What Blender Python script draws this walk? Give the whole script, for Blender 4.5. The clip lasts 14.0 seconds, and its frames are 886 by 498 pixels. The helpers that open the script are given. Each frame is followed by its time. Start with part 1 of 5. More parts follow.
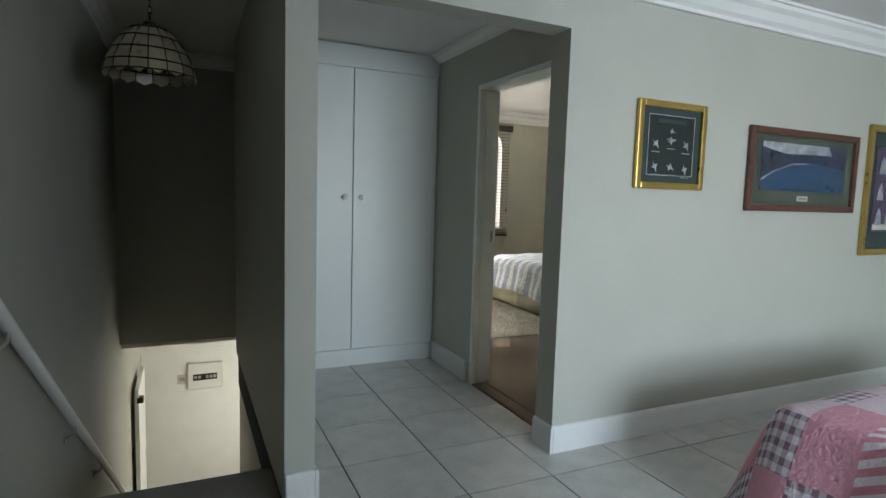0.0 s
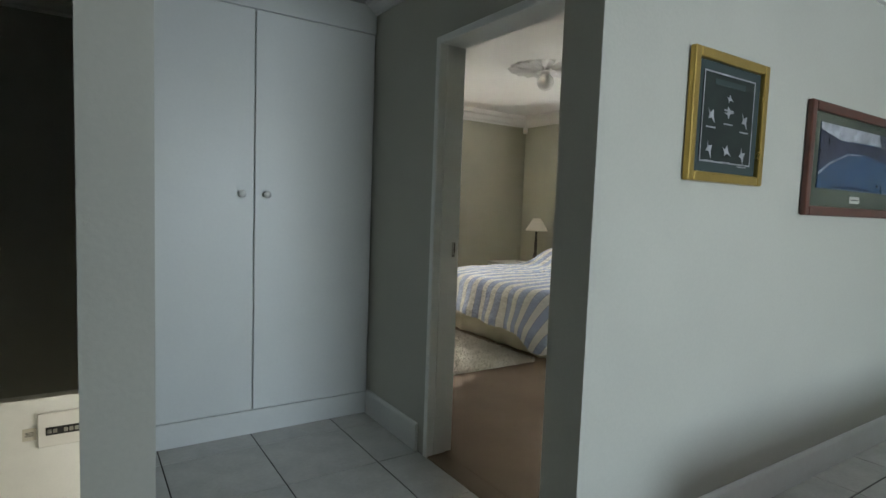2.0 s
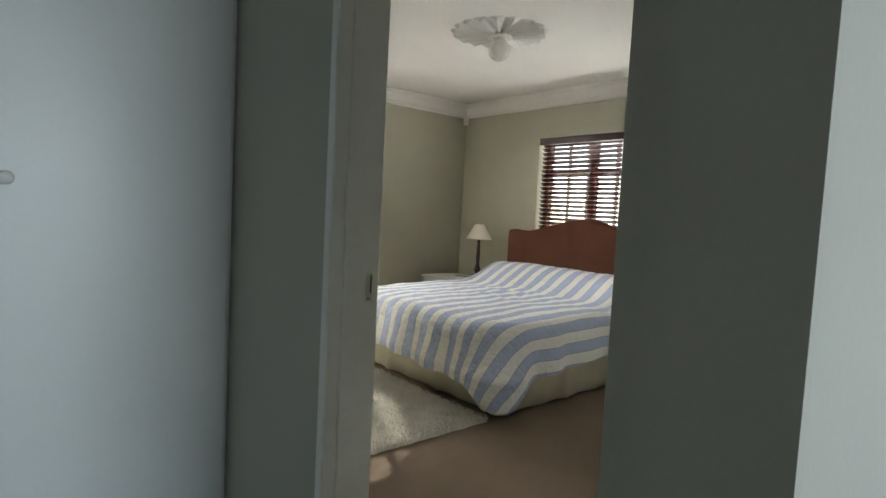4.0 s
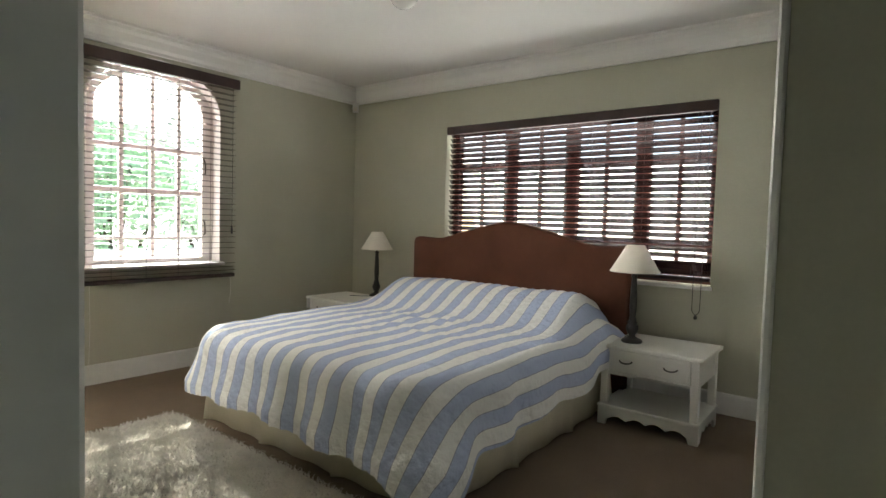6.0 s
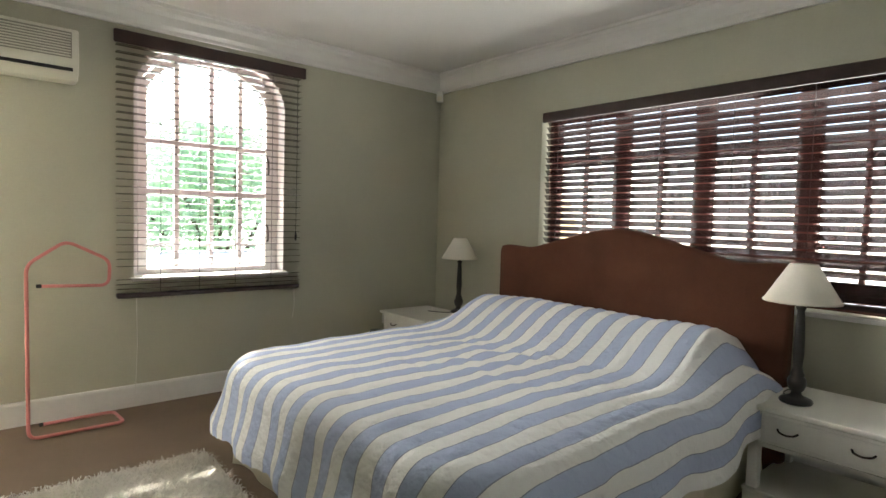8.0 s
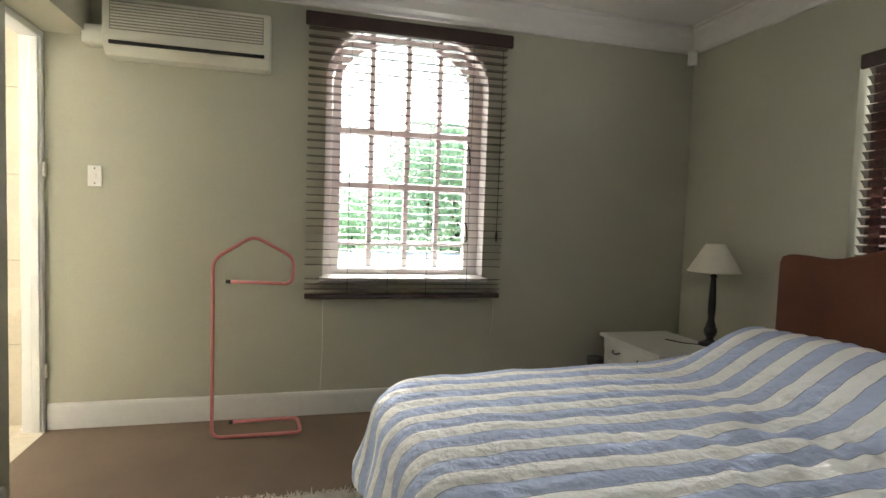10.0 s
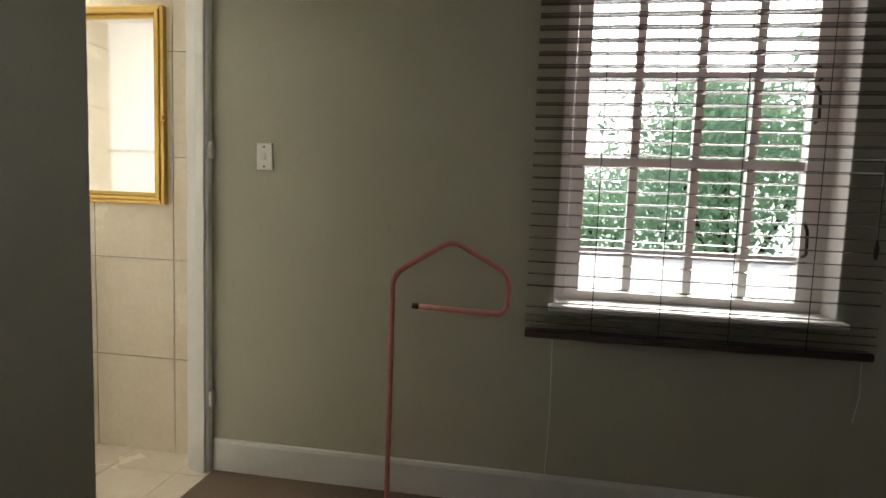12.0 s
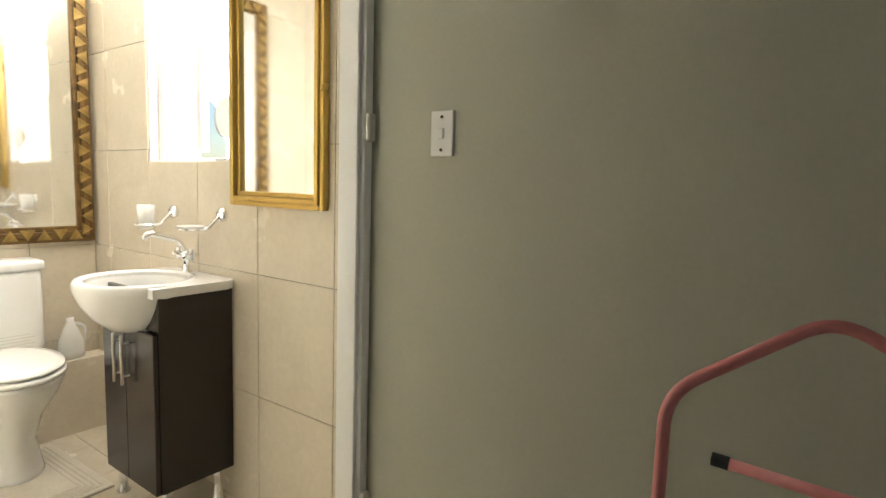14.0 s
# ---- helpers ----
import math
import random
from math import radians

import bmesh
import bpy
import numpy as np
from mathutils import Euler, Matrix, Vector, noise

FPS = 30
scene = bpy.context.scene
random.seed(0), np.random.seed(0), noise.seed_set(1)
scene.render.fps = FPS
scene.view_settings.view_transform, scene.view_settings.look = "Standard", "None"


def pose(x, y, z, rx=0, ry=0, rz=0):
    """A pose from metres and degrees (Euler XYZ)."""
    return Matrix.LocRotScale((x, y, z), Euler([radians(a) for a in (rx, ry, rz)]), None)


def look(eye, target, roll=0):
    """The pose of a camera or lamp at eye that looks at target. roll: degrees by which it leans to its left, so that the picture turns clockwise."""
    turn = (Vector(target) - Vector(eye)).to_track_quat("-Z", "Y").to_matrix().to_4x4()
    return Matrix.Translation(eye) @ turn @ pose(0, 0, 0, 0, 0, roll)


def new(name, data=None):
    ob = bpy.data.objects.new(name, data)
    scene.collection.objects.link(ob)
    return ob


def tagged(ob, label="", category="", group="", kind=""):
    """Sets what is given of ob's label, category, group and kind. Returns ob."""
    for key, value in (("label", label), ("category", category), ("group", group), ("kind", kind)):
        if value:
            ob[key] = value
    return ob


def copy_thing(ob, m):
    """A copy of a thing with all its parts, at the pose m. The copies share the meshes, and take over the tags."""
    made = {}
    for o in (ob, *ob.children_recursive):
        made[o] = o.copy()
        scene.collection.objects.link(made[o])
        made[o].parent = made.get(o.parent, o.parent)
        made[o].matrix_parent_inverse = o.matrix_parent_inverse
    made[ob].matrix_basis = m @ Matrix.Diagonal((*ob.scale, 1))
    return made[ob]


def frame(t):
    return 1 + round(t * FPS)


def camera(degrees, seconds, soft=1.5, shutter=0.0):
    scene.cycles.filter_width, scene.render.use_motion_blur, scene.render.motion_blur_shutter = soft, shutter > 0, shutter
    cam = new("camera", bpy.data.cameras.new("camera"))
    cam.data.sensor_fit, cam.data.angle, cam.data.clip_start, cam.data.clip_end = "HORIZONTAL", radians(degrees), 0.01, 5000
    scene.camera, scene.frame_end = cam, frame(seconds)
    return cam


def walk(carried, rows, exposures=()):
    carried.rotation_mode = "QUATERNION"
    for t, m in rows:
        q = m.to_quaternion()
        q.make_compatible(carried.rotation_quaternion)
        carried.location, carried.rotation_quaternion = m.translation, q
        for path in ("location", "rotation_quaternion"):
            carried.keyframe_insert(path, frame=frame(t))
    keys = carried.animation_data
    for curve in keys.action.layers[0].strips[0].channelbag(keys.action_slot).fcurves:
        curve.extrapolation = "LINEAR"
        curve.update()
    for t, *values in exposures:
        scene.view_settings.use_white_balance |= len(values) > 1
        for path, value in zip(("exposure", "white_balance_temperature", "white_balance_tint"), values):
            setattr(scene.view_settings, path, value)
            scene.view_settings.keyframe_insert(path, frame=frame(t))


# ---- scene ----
cam = camera(77.3, 14.0)
PATH = [
    (0, (0.812, 0.788, 1.3), (1.652, 2.593, 1.11), 1.7),
    (0.5, (0.844, 1.004, 1.278), (1.732, 2.786, 1.091), 1.9),
    (1, (0.946, 1.278, 1.263), (1.915, 3.019, 1.089), 2.0),
    (1.5, (1.055, 1.554, 1.24), (2.104, 3.249, 1.079), 2.2),
    (2, (1.17, 1.846, 1.251), (2.267, 3.512, 1.095), 2.1),
    (2.2, (1.222, 1.965, 1.244), (2.337, 3.618, 1.09), 2.1),
    (4.3, (2.002, 3.056, 1.243), (3.356, 4.524, 1.117), 2.2),
    (4.5, (2.052, 3.191, 1.241), (3.447, 4.619, 1.119), 1.5),
    (5, (2.225, 3.454, 1.237), (3.703, 4.796, 1.12), 1.6),
    (5.5, (2.395, 3.637, 1.235), (3.938, 4.904, 1.126), 1.5),
    (6, (2.621, 3.749, 1.234), (4.199, 4.975, 1.137), 1.6),
    (6.5, (2.813, 3.864, 1.251), (4.403, 5.074, 1.157), 1.4),
    (7, (2.985, 3.982, 1.266), (4.559, 5.213, 1.172), 1.5),
    (7.5, (3.137, 4.061, 1.283), (4.62, 5.399, 1.178), 1.5),
    (8, (3.337, 4.115, 1.269), (4.635, 5.633, 1.165), 1.6),
    (8.2, (3.43, 4.143, 1.235), (4.645, 5.729, 1.145), 1.8),
    (10.3, (4.005, 4.872, 1.226), (4.39, 6.83, 1.098), 1.9),
    (10.5, (4.025, 4.994, 1.23), (4.316, 6.968, 1.093), 1.9),
    (11, (4.067, 5.269, 1.241), (4.148, 7.262, 1.089), 2.0),
    (11.5, (4.089, 5.598, 1.246), (3.978, 7.588, 1.082), 2.1),
    (12, (4.031, 5.901, 1.239), (3.72, 7.869, 1.059), 2.1),
    (12.5, (3.945, 6.183, 1.237), (3.45, 8.113, 1.063), 2.3),
    (13, (3.908, 6.469, 1.248), (3.191, 8.325, 1.047), 2.1),
    (13.5, (3.865, 6.729, 1.241), (2.916, 8.478, 1.038), 2.0),
    (14, (3.748, 6.955, 1.253), (2.582, 8.565, 1.034), 1.8),
]
walk(cam, [(t, look(eye, target, roll)) for t, eye, target, roll in PATH],
     exposures=[(0.0, 2.4), (2.2, 2.2), (4.3, 2.35), (5.5, 2.2), (6.5, 2.0), (7.5, 1.95), (8.2, 2.15), (10.3, 1.5), (11.0, 0.7), (12.0, 0.35), (13.0, 0.75), (14.0, 0.7)])

# ---- light ----
SUN_AZ, SUN_EL = 23.0, 32.0   # degrees east of north, above the horizon
world = bpy.data.worlds.new("sky")
scene.world = world
world.use_nodes = True
wn = world.node_tree
sky = wn.nodes.new("ShaderNodeTexSky")
sky.sky_type = "NISHITA"
sky.sun_disc = False
sky.sun_elevation, sky.sun_rotation = radians(SUN_EL), radians(SUN_AZ)
wn.links.new(sky.outputs[0], wn.nodes["Background"].inputs[0])
wn.nodes["Background"].inputs[1].default_value = 0.15
sun = new("sun", bpy.data.lights.new("sun", "SUN"))
sun.data.energy, sun.data.angle, sun.data.color = 5.0, radians(0.5), (1.0, 0.95, 0.87)
to_sun = Vector((math.sin(radians(SUN_AZ)) * math.cos(radians(SUN_EL)), math.cos(radians(SUN_AZ)) * math.cos(radians(SUN_EL)), math.sin(radians(SUN_EL))))
sun.matrix_world = look(to_sun * 20, (0, 0, 0))


def window_light(name, eye, target, w, h, power, colour):
    li = new(name, bpy.data.lights.new(name, "AREA"))
    li.data.shape, li.data.size, li.data.size_y, li.data.energy, li.data.color = "RECTANGLE", w, h, power, colour
    li.matrix_world = look(eye, target)
    return li


window_light("arched_window_light", (4.63, 11.2, 3.0), (4.63, 8.0, 1.5), 3.2, 1.3, 190, (1.0, 0.985, 0.94))
window_light("wide_window_light", (6.93, 5.73, 1.48), (4.0, 5.83, 0.2), 2.2, 1.2, 14, (1.0, 0.985, 0.94))
window_light("bath_window_light", (1.45, 8.42, 1.95), (1.3, 7.2, 0.8), 1.3, 1.35, 60, (1.0, 0.95, 0.87))
window_light("living_window_light", (2.9, -2.42, 1.35), (2.9, 1.4, -0.6), 2.0, 1.4, 38, (0.73, 0.86, 1.0))
window_light("lower_hall_light", (2.35, 7.3, -1.3), (0.5, 7.3, -1.5), 0.9, 1.6, 4.8, (1.0, 0.97, 0.86))

# ---- materials ----


def mat(name, base, rough=0.6, var=0.06, scale=6.0, fine=0.0, fine_scale=200.0, metal=0.0, spec=0.5, bump=0.0, second=None):
    m = bpy.data.materials.new(name)
    m.use_nodes = True
    n, l = m.node_tree.nodes, m.node_tree.links
    b = n["Principled BSDF"]
    b.inputs["Roughness"].default_value, b.inputs["Metallic"].default_value = rough, metal
    b.inputs["Specular IOR Level"].default_value = spec
    tc = n.new("ShaderNodeTexCoord")
    t1 = n.new("ShaderNodeTexNoise")
    t1.inputs["Scale"].default_value, t1.inputs["Detail"].default_value = scale, 4
    l.new(tc.outputs["Object"], t1.inputs["Vector"])
    mix = n.new("ShaderNodeMix")
    mix.data_type = "RGBA"
    lo = second or tuple(c * (1 - 2 * var) for c in base)
    mix.inputs[6].default_value, mix.inputs[7].default_value = (*lo, 1), (*base, 1)
    ramp = n.new("ShaderNodeMapRange")
    ramp.inputs[1].default_value, ramp.inputs[2].default_value = 0.3, 0.7
    l.new(t1.outputs[0], ramp.inputs[0])
    l.new(ramp.outputs[0], mix.inputs[0])
    l.new(mix.outputs[2], b.inputs["Base Color"])
    t2 = n.new("ShaderNodeTexNoise")
    t2.inputs["Scale"].default_value, t2.inputs["Detail"].default_value = fine_scale, 3
    l.new(tc.outputs["Object"], t2.inputs["Vector"])
    rr = n.new("ShaderNodeMapRange")
    rr.inputs[3].default_value, rr.inputs[4].default_value = max(0.02, rough - 0.08), min(1, rough + 0.08)
    l.new(t1.outputs[0], rr.inputs[0])
    l.new(rr.outputs[0], b.inputs["Roughness"])
    if fine:
        m2 = n.new("ShaderNodeMix")
        m2.data_type, m2.blend_type = "RGBA", "MULTIPLY"
        m2.inputs[0].default_value = 1.0
        gr = n.new("ShaderNodeMapRange")
        gr.inputs[1].default_value, gr.inputs[2].default_value = 0.3, 0.7
        gr.inputs[3].default_value, gr.inputs[4].default_value = 1 - fine, 1 + fine * 0.3
        l.new(t2.outputs[0], gr.inputs[0])
        l.new(mix.outputs[2], m2.inputs[6])
        l.new(gr.outputs[0], m2.inputs[7])
        l.new(m2.outputs[2], b.inputs["Base Color"])
    if bump:
        bp = n.new("ShaderNodeBump")
        bp.inputs["Strength"].default_value, bp.inputs["Distance"].default_value = bump, 0.004
        l.new(t2.outputs[0], bp.inputs["Height"])
        l.new(bp.outputs[0], b.inputs["Normal"])
    return m


M_SAGE = mat("sage_plaster", (0.485, 0.48, 0.375), 0.75, 0.03, 2.5, 0.03, 90, bump=0.12)
M_HALL = mat("hall_plaster", (0.47, 0.465, 0.40), 0.6, 0.03, 2.5, 0.03, 90, bump=0.12)
M_CEIL = mat("ceiling_paint", (0.80, 0.79, 0.76), 0.8, 0.02, 2.0, 0.02, 120, bump=0.06)
M_WHITE = mat("white_gloss_paint", (0.82, 0.82, 0.79), 0.35, 0.03, 5.0, 0.02, 60, bump=0.04)
M_CUPB = mat("cupboard_paint", (0.70, 0.71, 0.68), 0.4, 0.02, 3.0, 0.02, 60, bump=0.05)
M_SKIRT = mat("skirting_paint", (0.74, 0.74, 0.71), 0.4, 0.03, 4.0, 0.03, 40, bump=0.05)
M_TILE = mat("glazed_floor_tile", (0.60, 0.59, 0.55), 0.12, 0.07, 7.0, 0.06, 60, second=(0.50, 0.49, 0.455))
M_GROUT = mat("dark_grout", (0.05, 0.045, 0.04), 0.9, 0.15, 20, 0.1, 200)
M_CARPET = mat("taupe_carpet", (0.25, 0.19, 0.138), 0.95, 0.07, 3.0, 0.35, 350, spec=0.1, bump=0.9)
M_SHAG = mat("cream_shag", (0.76, 0.73, 0.65), 0.95, 0.08, 12.0, 0.2, 300, spec=0.1, bump=0.5)
M_DARKWOOD = mat("dark_mahogany", (0.055, 0.026, 0.022), 0.35, 0.25, 8.0, 0.2, 120, bump=0.1)
M_SLAT = mat("mahogany_slat", (0.085, 0.035, 0.030), 0.14, 0.2, 15.0, 0.15, 200, spec=1.0)
M_SLAT.node_tree.nodes["Principled BSDF"].inputs["Coat Weight"].default_value = 1.0
M_SLAT.node_tree.nodes["Principled BSDF"].inputs["Coat Roughness"].default_value = 0.1
M_REDWOOD = mat("red_brown_window_wood", (0.14, 0.05, 0.035), 0.5, 0.2, 8.0, 0.15, 150, bump=0.1)
M_WINWHITE = mat("white_window_paint", (0.82, 0.79, 0.76), 0.5, 0.05, 8.0, 0.04, 90, bump=0.08)
M_SUEDE = mat("rust_brown_suede", (0.135, 0.055, 0.033), 0.9, 0.12, 5.0, 0.15, 250, spec=0.15, bump=0.3)
M_CREAM = mat("cream_cotton", (0.62, 0.58, 0.44), 0.9, 0.06, 6.0, 0.06, 300, spec=0.15, bump=0.3)
M_NIGHT = mat("white_painted_wood", (0.76, 0.75, 0.69), 0.4, 0.03, 6.0, 0.03, 80, bump=0.06)
M_SHADE = mat("cream_lampshade", (0.76, 0.72, 0.62), 0.85, 0.03, 10.0, 0.05, 350, bump=0.1)
M_BLACKWOOD = mat("black_turned_wood", (0.022, 0.017, 0.016), 0.32, 0.2, 10, 0.1, 100)
M_BRONZE = mat("dark_bronze", (0.05, 0.04, 0.03), 0.4, 0.2, 30, metal=0.9)
M_BRASS = mat("polished_brass", (0.75, 0.55, 0.18), 0.18, 0.06, 30, metal=1.0)
M_CHROME = mat("chrome", (0.85, 0.85, 0.86), 0.07, 0.02, 20, metal=1.0)
M_STEEL = mat("brushed_steel", (0.55, 0.54, 0.50), 0.35, 0.05, 20, metal=1.0)
M_GOLD = mat("gold_leaf", (0.55, 0.38, 0.11), 0.3, 0.05, 12, 0.06, 120, metal=0.85, bump=0.06)
M_CARVEBASE = mat("dark_carved_wood", (0.24, 0.14, 0.045), 0.45, 0.25, 20, 0.2, 150, metal=0.4)
M_OLDGOLD = mat("carved_old_gold", (0.56, 0.38, 0.13), 0.42, 0.25, 30, 0.2, 150, metal=0.6, bump=0.2)
M_MIRROR = mat("mirror_glass", (0.9, 0.91, 0.9), 0.01, 0.0, 2, metal=1.0)
M_PINK = mat("salmon_pink_enamel", (0.66, 0.23, 0.22), 0.4, 0.08, 12, 0.05, 90)
M_BLACK = mat("black_rubber", (0.02, 0.02, 0.02), 0.6, 0.1, 20)
M_PLASTIC = mat("white_plastic", (0.75, 0.74, 0.70), 0.4, 0.02, 8)
M_ACPLASTIC = mat("off_white_plastic", (0.66, 0.65, 0.56), 0.45, 0.03, 6)
M_BEIGETILE = mat("beige_wall_tile", (0.72, 0.645, 0.51), 0.25, 0.05, 5.0, 0.04, 40, second=(0.66, 0.585, 0.45))
M_BGROUT = mat("beige_grout", (0.42, 0.34, 0.24), 0.9, 0.1, 20)
M_PORC = mat("white_porcelain", (0.82, 0.81, 0.77), 0.1, 0.01, 4)
M_ESPRESSO = mat("espresso_veneer", (0.020, 0.012, 0.010), 0.22, 0.2, 6, 0.1, 150)
M_MAT = mat("cream_towelling", (0.72, 0.66, 0.55), 0.95, 0.05, 8, 0.15, 300, spec=0.1, bump=0.8)
M_REDFRAME = mat("red_brown_frame_wood", (0.12, 0.045, 0.03), 0.35, 0.2, 20, 0.15, 150)
M_GREENMAT = mat("olive_picture_mount", (0.075, 0.085, 0.055), 0.8, 0.1, 20)
M_DARKGREEN = mat("dark_green_print", (0.012, 0.022, 0.016), 0.7, 0.3, 14)
M_TEALMAT = mat("grey_green_mount", (0.034, 0.052, 0.048), 0.8, 0.1, 20)
M_BARK = mat("bark", (0.12, 0.09, 0.06), 0.9, 0.3, 8)
M_GROUND = mat("dry_lawn", (0.12, 0.14, 0.06), 0.95, 0.2, 0.6, 0.3, 8)
M_EXT = mat("white_render", (0.72, 0.70, 0.66), 0.8, 0.05, 3)
M_CONC = mat("stair_stone", (0.34, 0.31, 0.26), 0.6, 0.08, 5, 0.08, 60)


def leaf_mat():
    """Thin leaf: some light passes through it."""
    m = bpy.data.materials.new("leaf")
    m.use_nodes = True
    n, l = m.node_tree.nodes, m.node_tree.links
    n.remove(n["Principled BSDF"])
    info = n.new("ShaderNodeNewGeometry")
    ramp = n.new("ShaderNodeMix")
    ramp.data_type = "RGBA"
    ramp.inputs[6].default_value, ramp.inputs[7].default_value = (0.19, 0.28, 0.19, 1), (0.30, 0.39, 0.27, 1)
    l.new(info.outputs["Random Per Island"], ramp.inputs[0])
    a, b = n.new("ShaderNodeBsdfDiffuse"), n.new("ShaderNodeBsdfTranslucent")
    l.new(ramp.outputs[2], a.inputs[0])
    l.new(ramp.outputs[2], b.inputs[0])
    add = n.new("ShaderNodeAddShader")
    l.new(a.outputs[0], add.inputs[0])
    l.new(b.outputs[0], add.inputs[1])
    l.new(add.outputs[0], n["Material Output"].inputs[0])
    return m


M_LEAF = leaf_mat()


def glass_mat():
    m = bpy.data.materials.new("clear_glass")
    m.use_nodes = True
    b = m.node_tree.nodes["Principled BSDF"]
    b.inputs["Transmission Weight"].default_value = 1.0
    b.inputs["Roughness"].default_value = 0.0
    b.inputs["IOR"].default_value = 1.05
    return m


M_GLASS = glass_mat()


def stripe_mat():
    """Woven cotton with cream and blue stripes along the cloth, a darker cord at each change."""
    m = bpy.data.materials.new("striped_cotton")
    m.use_nodes = True
    n, l = m.node_tree.nodes, m.node_tree.links
    b = n["Principled BSDF"]
    b.inputs["Roughness"].default_value, b.inputs["Specular IOR Level"].default_value = 0.85, 0.2
    uv = n.new("ShaderNodeUVMap")
    sep = n.new("ShaderNodeSeparateXYZ")
    l.new(uv.outputs[0], sep.inputs[0])
    wob = n.new("ShaderNodeTexNoise")
    wob.inputs["Scale"].default_value = 7.0
    l.new(uv.outputs[0], wob.inputs["Vector"])

    def op(kind, a, b2=None):
        q = n.new("ShaderNodeMath")
        q.operation = kind
        for i, v in enumerate((a, b2)):
            if v is None:
                continue
            if isinstance(v, (int, float)):
                q.inputs[i].default_value = v
            else:
                l.new(v, q.inputs[i])
        return q.outputs[0]
    pos = op("ADD", sep.outputs[1], op("MULTIPLY", op("SUBTRACT", wob.outputs[0], 0.5), 0.012))
    fr = op("FRACT", op("DIVIDE", pos, 0.145))
    blue = op("LESS_THAN", fr, 0.5)
    edge = op("LESS_THAN", op("ABSOLUTE", op("SUBTRACT", op("FRACT", op("MULTIPLY", fr, 2.0)), 0.5)), 0.475)
    mix = n.new("ShaderNodeMix")
    mix.data_type = "RGBA"
    mix.inputs[6].default_value, mix.inputs[7].default_value = (0.80, 0.80, 0.78, 1), (0.43, 0.50, 0.67, 1)
    l.new(blue, mix.inputs[0])
    dark = n.new("ShaderNodeMix")
    dark.data_type = "RGBA"
    dark.inputs[6].default_value = (0.30, 0.32, 0.40, 1)
    l.new(edge, dark.inputs[0])
    l.new(mix.outputs[2], dark.inputs[7])
    l.new(dark.outputs[2], b.inputs["Base Color"])
    tc = n.new("ShaderNodeTexCoord")
    t2 = n.new("ShaderNodeTexNoise")
    t2.inputs["Scale"].default_value, t2.inputs["Detail"].default_value = 24, 6
    l.new(tc.outputs["Object"], t2.inputs["Vector"])
    bp = n.new("ShaderNodeBump")
    bp.inputs["Strength"].default_value, bp.inputs["Distance"].default_value = 0.9, 0.02
    l.new(t2.outputs[0], bp.inputs["Height"])
    l.new(bp.outputs[0], b.inputs["Normal"])
    return m


M_STRIPE = stripe_mat()


